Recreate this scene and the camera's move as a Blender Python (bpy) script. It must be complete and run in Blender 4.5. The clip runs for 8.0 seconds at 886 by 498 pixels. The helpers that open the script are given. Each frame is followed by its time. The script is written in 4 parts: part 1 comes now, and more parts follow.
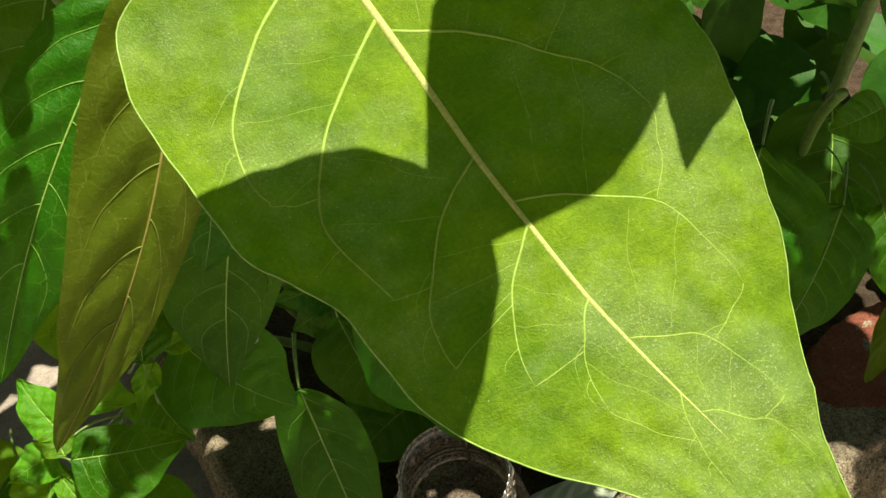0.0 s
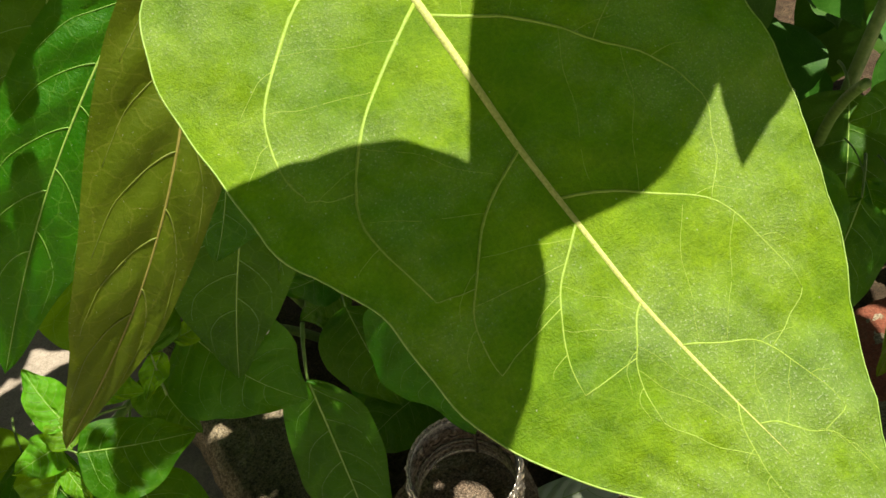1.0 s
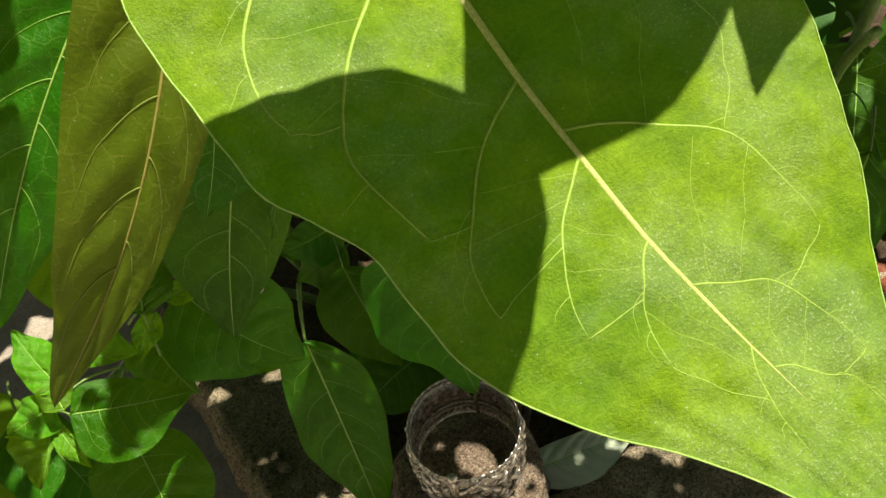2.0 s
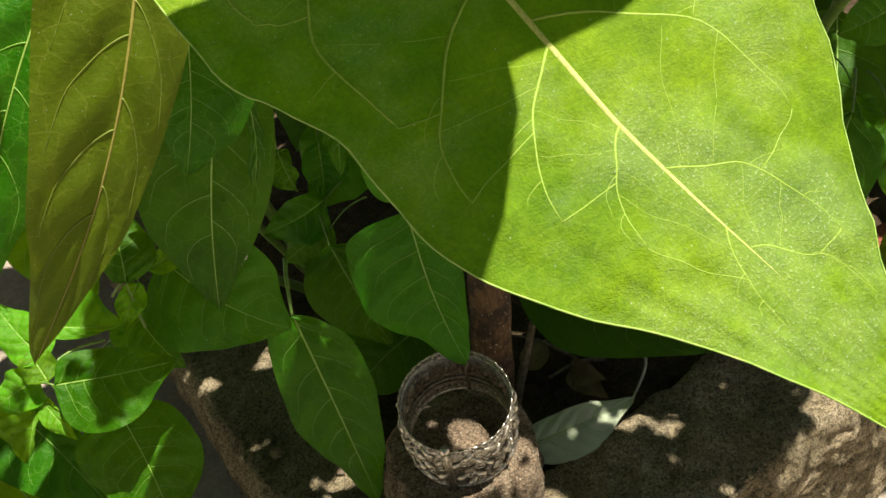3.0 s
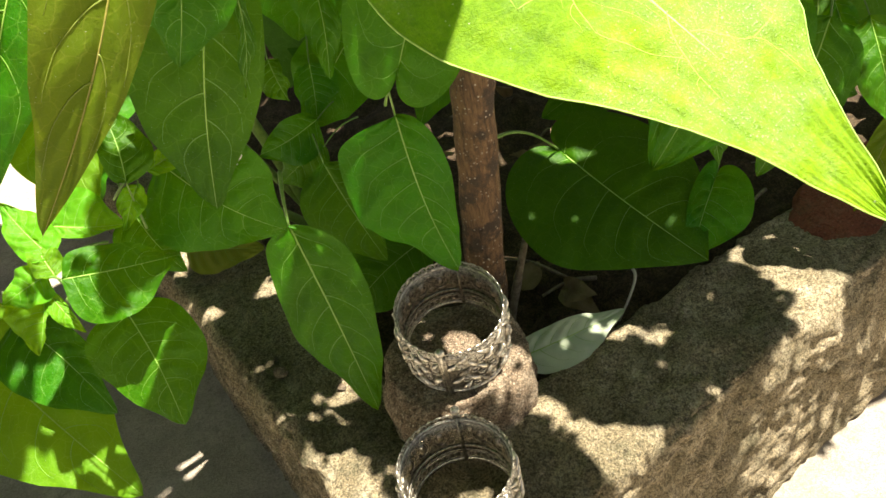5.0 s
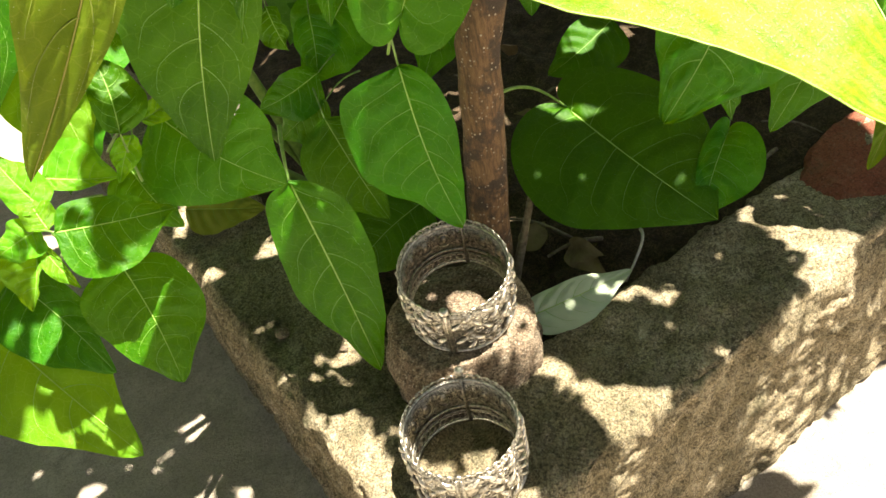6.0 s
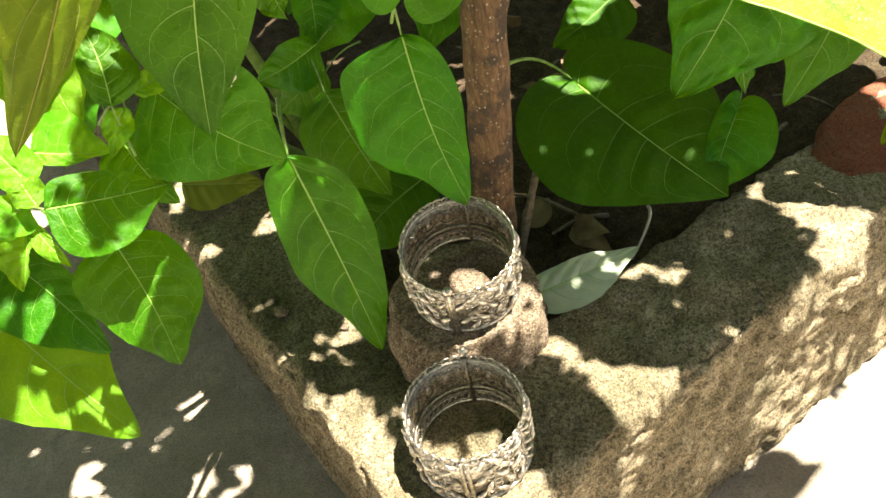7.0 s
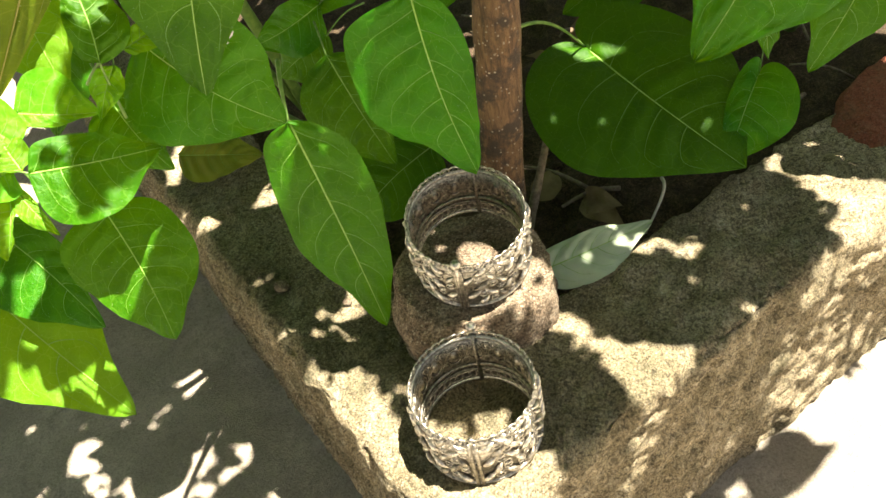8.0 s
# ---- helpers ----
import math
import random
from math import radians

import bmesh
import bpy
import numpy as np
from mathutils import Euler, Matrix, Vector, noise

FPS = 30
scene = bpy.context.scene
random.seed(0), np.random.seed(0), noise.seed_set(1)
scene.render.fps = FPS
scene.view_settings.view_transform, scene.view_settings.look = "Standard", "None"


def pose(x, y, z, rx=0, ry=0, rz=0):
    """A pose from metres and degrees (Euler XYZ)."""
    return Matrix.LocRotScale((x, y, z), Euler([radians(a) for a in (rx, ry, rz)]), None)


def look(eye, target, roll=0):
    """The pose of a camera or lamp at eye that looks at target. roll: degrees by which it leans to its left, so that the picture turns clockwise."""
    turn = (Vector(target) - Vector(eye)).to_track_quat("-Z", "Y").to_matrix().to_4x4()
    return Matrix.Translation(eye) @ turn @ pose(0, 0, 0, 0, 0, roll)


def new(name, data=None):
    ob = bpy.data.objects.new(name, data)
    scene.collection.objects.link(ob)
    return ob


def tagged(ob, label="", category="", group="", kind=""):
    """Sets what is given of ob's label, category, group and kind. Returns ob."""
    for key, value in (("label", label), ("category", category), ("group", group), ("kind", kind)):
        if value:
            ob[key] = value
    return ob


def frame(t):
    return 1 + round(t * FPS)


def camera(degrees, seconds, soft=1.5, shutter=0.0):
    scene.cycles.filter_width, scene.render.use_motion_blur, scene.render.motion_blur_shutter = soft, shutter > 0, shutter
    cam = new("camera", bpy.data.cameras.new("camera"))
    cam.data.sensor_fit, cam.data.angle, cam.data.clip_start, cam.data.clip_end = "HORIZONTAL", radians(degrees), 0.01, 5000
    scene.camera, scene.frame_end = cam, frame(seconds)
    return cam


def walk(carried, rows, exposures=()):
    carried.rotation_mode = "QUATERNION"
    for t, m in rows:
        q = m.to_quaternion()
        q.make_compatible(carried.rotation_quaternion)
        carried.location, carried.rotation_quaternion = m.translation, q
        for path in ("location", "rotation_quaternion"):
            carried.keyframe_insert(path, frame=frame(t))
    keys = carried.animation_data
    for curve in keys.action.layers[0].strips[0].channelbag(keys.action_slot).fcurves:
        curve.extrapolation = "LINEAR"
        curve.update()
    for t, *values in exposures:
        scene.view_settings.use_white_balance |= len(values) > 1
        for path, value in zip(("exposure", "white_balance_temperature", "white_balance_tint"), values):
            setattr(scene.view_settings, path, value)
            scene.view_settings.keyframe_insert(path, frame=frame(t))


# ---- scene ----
cam = camera(57.7, 8.0)
PATH = [
    (0, (0.047, -0.261, 0.482), (-0.07, 1.353, -0.693), -9.9),
    (0.5, (0.043, -0.256, 0.483), (-0.074, 1.352, -0.702), -9.4),
    (1, (0.038, -0.252, 0.48), (-0.074, 1.34, -0.726), -9.3),
    (1.5, (0.038, -0.252, 0.477), (-0.082, 1.317, -0.758), -9.7),
    (2, (0.038, -0.248, 0.47), (-0.086, 1.294, -0.798), -10.1),
    (3.5, (0.039, -0.268, 0.443), (-0.055, 1.294, -0.803), -11.9),
    (4, (0.04, -0.277, 0.435), (-0.055, 1.291, -0.804), -12.4),
    (4.5, (0.045, -0.291, 0.443), (-0.063, 1.243, -0.836), -12.9),
    (5, (0.04, -0.292, 0.437), (-0.081, 1.208, -0.881), -13.2),
    (6.5, (0.036, -0.283, 0.422), (-0.108, 1.14, -0.976), -13.9),
    (7, (0.033, -0.277, 0.418), (-0.112, 1.125, -1.001), -13.9),
    (7.5, (0.028, -0.27, 0.409), (-0.121, 1.114, -1.027), -14.0),
    (8, (0.027, -0.266, 0.402), (-0.127, 1.098, -1.051), -14.1),
]
walk(cam, [(t, look(eye, target, roll)) for t, eye, target, roll in PATH], [(0, 0.9, 7200, 10), (2.2, 0.95, 7200, 10), (3.5, 1.2, 7200, 10), (4.0, 1.5, 7200, 10), (4.25, 1.7, 7200, 10), (5.2, 2.1, 7200, 10), (6.4, 2.56, 7200, 10), (8, 2.62, 7200, 10)])

# ---- light ----
SUN = Vector((0.30, 0.0, 0.94)).normalized()
world = bpy.data.worlds.new("daylight")
scene.world = world
world.use_nodes = True
sky = world.node_tree.nodes.new("ShaderNodeTexSky")
sky.sky_type, sky.sun_disc = "NISHITA", False
sky.sun_elevation = math.asin(SUN.z)
sky.sun_rotation = math.atan2(SUN.x, SUN.y)
haze = world.node_tree.nodes.new("ShaderNodeHueSaturation")
haze.inputs["Saturation"].default_value = 0.42
world.node_tree.links.new(sky.outputs[0], haze.inputs["Color"])
world.node_tree.links.new(haze.outputs[0], world.node_tree.nodes["Background"].inputs[0])
world.node_tree.nodes["Background"].inputs[1].default_value = 0.020
sun = new("sun", bpy.data.lights.new("sun", "SUN"))
sun.data.energy, sun.data.angle, sun.data.color = 5.0, radians(0.53), (1.0, 0.96, 0.89)
sun.matrix_world = look(SUN * 5, (0, 0, 0))


# ---- materials ----
def material(name):
    m = bpy.data.materials.new(name)
    m.use_nodes = True
    return m, m.node_tree.nodes, m.node_tree.links, m.node_tree.nodes["Principled BSDF"]


def ramp(nodes, links, source, stops):
    r = nodes.new("ShaderNodeValToRGB")
    e = r.color_ramp.elements
    for i, (at, col) in enumerate(stops):
        x = e[i] if i < 2 else e.new(at)
        x.position, x.color = at, (*col, 1)
    links.new(source, r.inputs[0])
    return r.outputs[0]


def noise_tex(nodes, links, vec, scale, detail=4, rough=0.6):
    n = nodes.new("ShaderNodeTexNoise")
    n.inputs["Scale"].default_value, n.inputs["Detail"].default_value, n.inputs["Roughness"].default_value = scale, detail, rough
    links.new(vec, n.inputs["Vector"])
    return n.outputs[0]


def mixed(nodes, links, a, b, fac, blend="MIX"):
    m = nodes.new("ShaderNodeMix")
    m.data_type, m.blend_type = "RGBA", blend
    for sock, v in ((m.inputs[0], fac), (m.inputs[6], a), (m.inputs[7], b)):
        if isinstance(v, (int, float)):
            sock.default_value = v
        elif isinstance(v, tuple):
            sock.default_value = (*v, 1)
        else:
            links.new(v, sock)
    return m.outputs[2]


def math_node(nodes, links, op, a, b=0.0):
    m = nodes.new("ShaderNodeMath")
    m.operation = op
    for sock, v in ((m.inputs[0], a), (m.inputs[1], b)):
        if isinstance(v, (int, float)):
            sock.default_value = v
        else:
            links.new(v, sock)
    return m.outputs[0]


def bumped(nodes, links, height, strength, distance, shader):
    b = nodes.new("ShaderNodeBump")
    b.inputs["Strength"].default_value, b.inputs["Distance"].default_value = strength, distance
    links.new(height, b.inputs["Height"])
    links.new(b.outputs[0], shader.inputs["Normal"])
    return b.outputs[0]


def object_coords(nodes):
    return nodes.new("ShaderNodeTexCoord").outputs["Object"]


def leaf_material(name, dark, light, through_col, vein, sheer=0.36, gloss=0.42, dust=0.05, mesh=0.15, flecks=0.35, hairs=900, relief=0.5, mottle=0.0):
    """A leaf blade: waxy green top, light shining through, a net of fine veins and a bloom of pale hairs."""
    m, n, l, p = material(name)
    uv = n.new("ShaderNodeUVMap").outputs[0]
    rnd = n.new("ShaderNodeObjectInfo").outputs["Random"]
    blotch = noise_tex(n, l, uv, 55, 4)
    fine = noise_tex(n, l, uv, hairs, 3, 0.7)
    col = ramp(n, l, blotch, [(0.3, dark), (0.7, light)])
    hsv = n.new("ShaderNodeHueSaturation")
    l.new(col, hsv.inputs["Color"])
    l.new(math_node(n, l, "MULTIPLY_ADD", rnd, 0.03), hsv.inputs["Hue"])
    hsv.inputs["Hue"].links[0].from_node.inputs[2].default_value = 0.485
    l.new(math_node(n, l, "MULTIPLY_ADD", rnd, 0.35), hsv.inputs["Value"])
    hsv.inputs["Value"].links[0].from_node.inputs[2].default_value = 0.82
    # net of tertiary veins, warped
    warp = n.new("ShaderNodeVectorMath")
    warp.operation = "MULTIPLY_ADD"
    nz = n.new("ShaderNodeTexNoise")
    nz.inputs["Scale"].default_value = 160
    l.new(uv, nz.inputs["Vector"])
    l.new(nz.outputs["Color"], warp.inputs[0])
    warp.inputs[1].default_value = (0.0045, 0.0045, 0)
    l.new(uv, warp.inputs[2])
    nets = []
    for scale, wide in ((115, 0.035), (360, 0.06)):
        v = n.new("ShaderNodeTexVoronoi")
        v.voronoi_dimensions, v.feature = "2D", "DISTANCE_TO_EDGE"
        v.inputs["Scale"].default_value = scale
        l.new(warp.outputs[0], v.inputs["Vector"])
        nets.append(ramp(n, l, v.outputs["Distance"], [(0.0, (1, 1, 1)), (wide, (0, 0, 0))]))
    net = math_node(n, l, "ADD", math_node(n, l, "MULTIPLY", nets[0], mesh), math_node(n, l, "MULTIPLY", nets[1], 0.08))
    col = mixed(n, l, hsv.outputs[0], vein, net)
    if mottle:
        spread = mixed(n, l, noise_tex(n, l, uv, hairs * 0.55, 4, 0.75), noise_tex(n, l, uv, 150, 5, 0.7), 0.5)
        col = mixed(n, l, col, ramp(n, l, spread, [(0.36, (0.36, 0.42, 0.30)), (0.64, (1.0, 1.0, 1.0))]), mottle, "MULTIPLY")
    speck = ramp(n, l, fine, [(0.56, (0, 0, 0)), (0.80, (1, 1, 1))])
    patch = ramp(n, l, noise_tex(n, l, uv, 42, 5, 0.65), [(0.46, (0.05, 0.05, 0.05)), (0.62, (1, 1, 1))])
    bloom = math_node(n, l, "MULTIPLY", math_node(n, l, "MULTIPLY", math_node(n, l, "ADD", math_node(n, l, "MULTIPLY", speck, 0.88), 0.10), patch), dust)
    col = mixed(n, l, col, (0.58, 0.68, 0.44), bloom)
    fl = n.new("ShaderNodeTexVoronoi")
    fl.voronoi_dimensions = "2D"
    fl.inputs["Scale"].default_value = 480
    l.new(uv, fl.inputs["Vector"])
    dot = math_node(n, l, "LESS_THAN", fl.outputs["Distance"], 0.055)
    few = n.new("ShaderNodeSeparateColor")
    l.new(fl.outputs["Color"], few.inputs[0])
    dot = math_node(n, l, "MULTIPLY", dot, math_node(n, l, "GREATER_THAN", few.outputs[0], 0.90))
    col = mixed(n, l, col, (0.78, 0.80, 0.66), math_node(n, l, "MULTIPLY", dot, flecks))
    l.new(col, p.inputs["Base Color"])
    l.new(math_node(n, l, "MULTIPLY_ADD", blotch, 0.2), p.inputs["Roughness"])
    p.inputs["Roughness"].links[0].from_node.inputs[2].default_value = gloss
    p.inputs["Specular IOR Level"].default_value = 0.14
    height = math_node(n, l, "ADD", math_node(n, l, "MULTIPLY", net, -0.3), math_node(n, l, "ADD", math_node(n, l, "MULTIPLY", fine, 0.45), math_node(n, l, "MULTIPLY", noise_tex(n, l, uv, 190, 2), 0.9)))
    nrm = bumped(n, l, height, relief, 0.0009, p)
    t = n.new("ShaderNodeBsdfTranslucent")
    l.new(nrm, t.inputs["Normal"])
    l.new(mixed(n, l, through_col, vein, math_node(n, l, "MULTIPLY", net, 0.5)), t.inputs["Color"])
    mix = n.new("ShaderNodeMixShader")
    mix.inputs[0].default_value = sheer
    l.new(p.outputs[0], mix.inputs[1]), l.new(t.outputs[0], mix.inputs[2])
    l.new(mix.outputs[0], n["Material Output"].inputs[0])
    return m


def stem_material(name, a, b, scale=300, rough=0.5):
    m, n, l, p = material(name)
    co = object_coords(n)
    f = noise_tex(n, l, co, scale, 5)
    l.new(ramp(n, l, f, [(0.35, a), (0.7, b)]), p.inputs["Base Color"])
    p.inputs["Roughness"].default_value = rough
    bumped(n, l, noise_tex(n, l, co, scale * 4, 3), 0.35, 0.0004, p)
    return m


def bark_material():
    m, n, l, p = material("bark")
    co = object_coords(n)
    mp = n.new("ShaderNodeMapping")
    mp.inputs["Scale"].default_value = (1, 1, 0.14)
    l.new(co, mp.inputs[0])
    streak = noise_tex(n, l, mp.outputs[0], 330, 7, 0.8)
    big = noise_tex(n, l, co, 45, 5, 0.65)
    col = ramp(n, l, streak, [(0.36, (0.05, 0.026, 0.014)), (0.64, (0.26, 0.150, 0.072))])
    col = mixed(n, l, col, (0.05, 0.032, 0.022), ramp(n, l, big, [(0.49, (0, 0, 0)), (0.58, (1, 1, 1))]))
    v = n.new("ShaderNodeTexVoronoi")
    v.inputs["Scale"].default_value = 330
    l.new(co, v.inputs["Vector"])
    dots = ramp(n, l, v.outputs["Distance"], [(0.15, (1, 1, 1)), (0.26, (0, 0, 0))])
    dots = math_node(n, l, "MULTIPLY", dots, ramp(n, l, noise_tex(n, l, co, 120, 2), [(0.45, (0, 0, 0)), (0.6, (1, 1, 1))]))
    col = mixed(n, l, col, (0.50, 0.44, 0.36), dots)
    l.new(col, p.inputs["Base Color"])
    p.inputs["Roughness"].default_value = 0.75
    bumped(n, l, math_node(n, l, "ADD", streak, math_node(n, l, "MULTIPLY", dots, 0.6)), 1.0, 0.0022, p)
    return m


def stone_material(name, dark, mid, pale, moss=(0.055, 0.07, 0.03), moss_amount=0.5, red=False, grains=0.7, coarse=0.8):
    """Weathered, gritty cement: sand grains, black lichen, damp moss and worn pale places."""
    m, n, l, p = material(name)
    co = object_coords(n)
    big = noise_tex(n, l, co, 16, 6, 0.65)
    mid_n = noise_tex(n, l, co, 70, 6, 0.7)
    grit = noise_tex(n, l, co, 680, 6, 0.86)
    col = ramp(n, l, mid_n, [(0.20, dark), (0.5, mid), (0.82, pale)])
    col = mixed(n, l, col, ramp(n, l, grit, [(0.38, (0.02, 0.018, 0.013)), (0.5, (0.42, 0.40, 0.36)), (0.62, (0.98, 0.92, 0.80))]), 0.85 * coarse, "OVERLAY")
    v = n.new("ShaderNodeTexVoronoi")
    v.inputs["Scale"].default_value = 470
    l.new(co, v.inputs["Vector"])
    grain = ramp(n, l, v.outputs["Distance"], [(0.24, (1, 1, 1)), (0.36, (0, 0, 0))])
    sparse = ramp(n, l, noise_tex(n, l, co, 330, 2), [(0.46, (0, 0, 0)), (0.56, (1, 1, 1))])
    col = mixed(n, l, col, (0.68, 0.60, 0.46), math_node(n, l, "MULTIPLY", math_node(n, l, "MULTIPLY", grain, sparse), grains))
    lich = math_node(n, l, "MULTIPLY", ramp(n, l, big, [(0.42, (0, 0, 0)), (0.62, (1, 1, 1))]), ramp(n, l, mid_n, [(0.36, (0.1, 0.1, 0.1)), (0.6, (1, 1, 1))]))
    col = mixed(n, l, col, moss, math_node(n, l, "MULTIPLY", lich, moss_amount))
    spots = ramp(n, l, noise_tex(n, l, co, 360, 4, 0.75), [(0.51, (0, 0, 0)), (0.57, (1, 1, 1))])
    col = mixed(n, l, col, (0.026, 0.023, 0.014), math_node(n, l, "MULTIPLY", spots, 0.7 * coarse))
    if red:
        rp = ramp(n, l, noise_tex(n, l, co, 9, 2), [(0.55, (0, 0, 0)), (0.62, (1, 1, 1))])
        col = mixed(n, l, col, (0.36, 0.10, 0.055), math_node(n, l, "MULTIPLY", rp, 0.8))
    l.new(col, p.inputs["Base Color"])
    p.inputs["Roughness"].default_value = 0.93
    p.inputs["Specular IOR Level"].default_value = 0.2
    h = math_node(n, l, "ADD", math_node(n, l, "MULTIPLY", mid_n, 0.8), math_node(n, l, "ADD", math_node(n, l, "MULTIPLY", grit, 0.75), math_node(n, l, "MULTIPLY", grain, 0.25)))
    bumped(n, l, h, 1.0, 0.0034, p)
    return m


def silver_material(name, shade, rough):
    m, n, l, p = material(name)
    co = object_coords(n)
    f = noise_tex(n, l, co, 420, 5, 0.7)
    l.new(ramp(n, l, f, [(0.34, tuple(0.22 * c for c in shade)), (0.62, shade)]), p.inputs["Base Color"])
    p.inputs["Metallic"].default_value = 1.0
    l.new(math_node(n, l, "MULTIPLY_ADD", f, 0.22), p.inputs["Roughness"])
    p.inputs["Roughness"].links[0].from_node.inputs[2].default_value = rough
    bumped(n, l, noise_tex(n, l, co, 900, 3), 0.3, 0.0003, p)
    return m


GREEN = leaf_material("leaf_green", (0.011, 0.080, 0.001), (0.025, 0.128, 0.002), (0.26, 0.56, 0.003), (0.24, 0.42, 0.06), sheer=0.25, gloss=0.33, mesh=0.19, relief=0.8)
THICK = leaf_material("leaf_thick", (0.018, 0.085, 0.005), (0.035, 0.13, 0.008), (0.10, 0.26, 0.01), (0.2, 0.34, 0.08), sheer=0.16)
NEAR = leaf_material("leaf_velvet", (0.112, 0.200, 0.003), (0.222, 0.318, 0.007), (0.08, 0.46, 0.004), (0.36, 0.50, 0.08), dust=0.95, sheer=0.19, mesh=0.10, flecks=0.25, hairs=2600, relief=0.9, mottle=0.85)
OLIVE = leaf_material("leaf_olive", (0.058, 0.112, 0.004), (0.088, 0.150, 0.007), (0.26, 0.34, 0.004), (0.36, 0.36, 0.06), sheer=0.28)
FRESH = leaf_material("leaf_fresh", (0.050, 0.19, 0.006), (0.095, 0.28, 0.010), (0.36, 0.64, 0.010), (0.46, 0.62, 0.16))
WITHERED = leaf_material("leaf_withered", (0.10, 0.16, 0.02), (0.20, 0.24, 0.035), (0.40, 0.42, 0.04), (0.30, 0.26, 0.1), sheer=0.3)
PALE = leaf_material("leaf_pale", (0.42, 0.50, 0.36), (0.55, 0.62, 0.46), (0.4, 0.48, 0.3), (0.45, 0.5, 0.36), sheer=0.25)
DRY = leaf_material("leaf_dry", (0.10, 0.065, 0.035), (0.26, 0.19, 0.12), (0.25, 0.16, 0.06), (0.3, 0.22, 0.14), sheer=0.2, gloss=0.6)
RIB = stem_material("vein_cream", (0.20, 0.38, 0.05), (0.34, 0.50, 0.11), 500)
RIB_NEAR = stem_material("vein_pale", (0.36, 0.42, 0.08), (0.60, 0.63, 0.22), 1800, 0.6)
SIDE = stem_material("vein_green", (0.13, 0.30, 0.03), (0.21, 0.40, 0.06), 500)
SIDE_OLD = stem_material("vein_olive", (0.12, 0.17, 0.016), (0.17, 0.21, 0.025), 500)
RIB_OLD = stem_material("vein_tan", (0.22, 0.20, 0.04), (0.30, 0.27, 0.06), 500)
SIDE_NEAR = stem_material("vein_lime", (0.23, 0.37, 0.035), (0.31, 0.46, 0.065), 1500)
STEM = stem_material("stem_green", (0.075, 0.16, 0.025), (0.16, 0.26, 0.06), 200)
TWIG = stem_material("twig", (0.10, 0.075, 0.05), (0.26, 0.21, 0.15), 260, 0.85)
ROOT = stem_material("root_white", (0.42, 0.40, 0.34), (0.62, 0.6, 0.52), 260, 0.8)
BARK = bark_material()
CEMENT = stone_material("cement_wall", (0.12, 0.095, 0.050), (0.40, 0.34, 0.23), (0.78, 0.72, 0.58), moss=(0.050, 0.050, 0.018), moss_amount=0.9, coarse=0.82)
CEMENT_R = stone_material("cement_coping", (0.135, 0.108, 0.058), (0.45, 0.385, 0.265), (0.80, 0.74, 0.60), moss=(0.060, 0.058, 0.020), moss_amount=0.75, coarse=0.82)
ROCK = stone_material("field_stone", (0.13, 0.092, 0.065), (0.33, 0.255, 0.19), (0.62, 0.55, 0.46), moss_amount=0.15)
BRICK = stone_material("worn_brick", (0.16, 0.055, 0.035), (0.38, 0.125, 0.075), (0.46, 0.20, 0.13), moss_amount=0.4, grains=0.15, coarse=0.4)
FLOOR = stone_material("old_concrete", (0.31, 0.265, 0.205), (0.56, 0.495, 0.405), (0.70, 0.65, 0.55), moss=(0.26, 0.222, 0.165), moss_amount=0.6, grains=0.3, coarse=0.3)
SOIL = stone_material("damp_soil", (0.030, 0.020, 0.013), (0.095, 0.064, 0.042), (0.22, 0.155, 0.10), moss_amount=0.3, grains=0.06)
SILVER = silver_material("old_silver", (0.84, 0.79, 0.69), 0.24)
TARNISH = silver_material("tarnished_silver", (0.50, 0.46, 0.38), 0.38)


# ---- mesh helpers ----
def mesh_object(name, verts, faces, mat, parent=None, label="", uvs=None, smooth=True):
    me = bpy.data.meshes.new(name)
    me.from_pydata([tuple(v) for v in verts], [], faces)
    me.materials.append(mat)
    if smooth:
        me.polygons.foreach_set("use_smooth", [True] * len(me.polygons))
    if uvs is not None:
        layer = me.uv_layers.new(name="UVMap")
        idx = np.empty(len(me.loops), dtype=np.int32)
        me.loops.foreach_get("vertex_index", idx)
        layer.data.foreach_set("uv", np.asarray(uvs, dtype=np.float32)[idx].ravel())
    ob = new(name, me)
    if parent is not None:
        ob.parent = parent
    if label:
        tagged(ob, label)
    return ob


def tube_data(points, radii, sides=8, rough=0.0, seed=0.0):
    """Vertices and faces of a closed, tapered tube along the points."""
    pts = [Vector(p) for p in points]
    verts, faces = [], []
    ref = None
    for i, p in enumerate(pts):
        d = (pts[min(i + 1, len(pts) - 1)] - pts[max(i - 1, 0)]).normalized()
        if ref is None:
            ref = d.orthogonal().normalized()
        ref = (ref - d * ref.dot(d)).normalized()
        up = d.cross(ref)
        r = radii[i] if isinstance(radii, (list, tuple)) else radii
        for k in range(sides):
            a = 2 * math.pi * k / sides
            o = ref * math.cos(a) + up * math.sin(a)
            q = r
            if rough:
                q *= 1 + rough * noise.noise((p + o * r) * (0.55 / max(r, 1e-4)) + Vector((seed, seed, 0)))
            verts.append(p + o * q)
    n = len(pts)
    for i in range(n - 1):
        for k in range(sides):
            a, b = i * sides + k, i * sides + (k + 1) % sides
            faces.append((a, b, b + sides, a + sides))
    faces.append(tuple(range(sides - 1, -1, -1)))
    faces.append(tuple(range((n - 1) * sides, n * sides)))
    return verts, faces


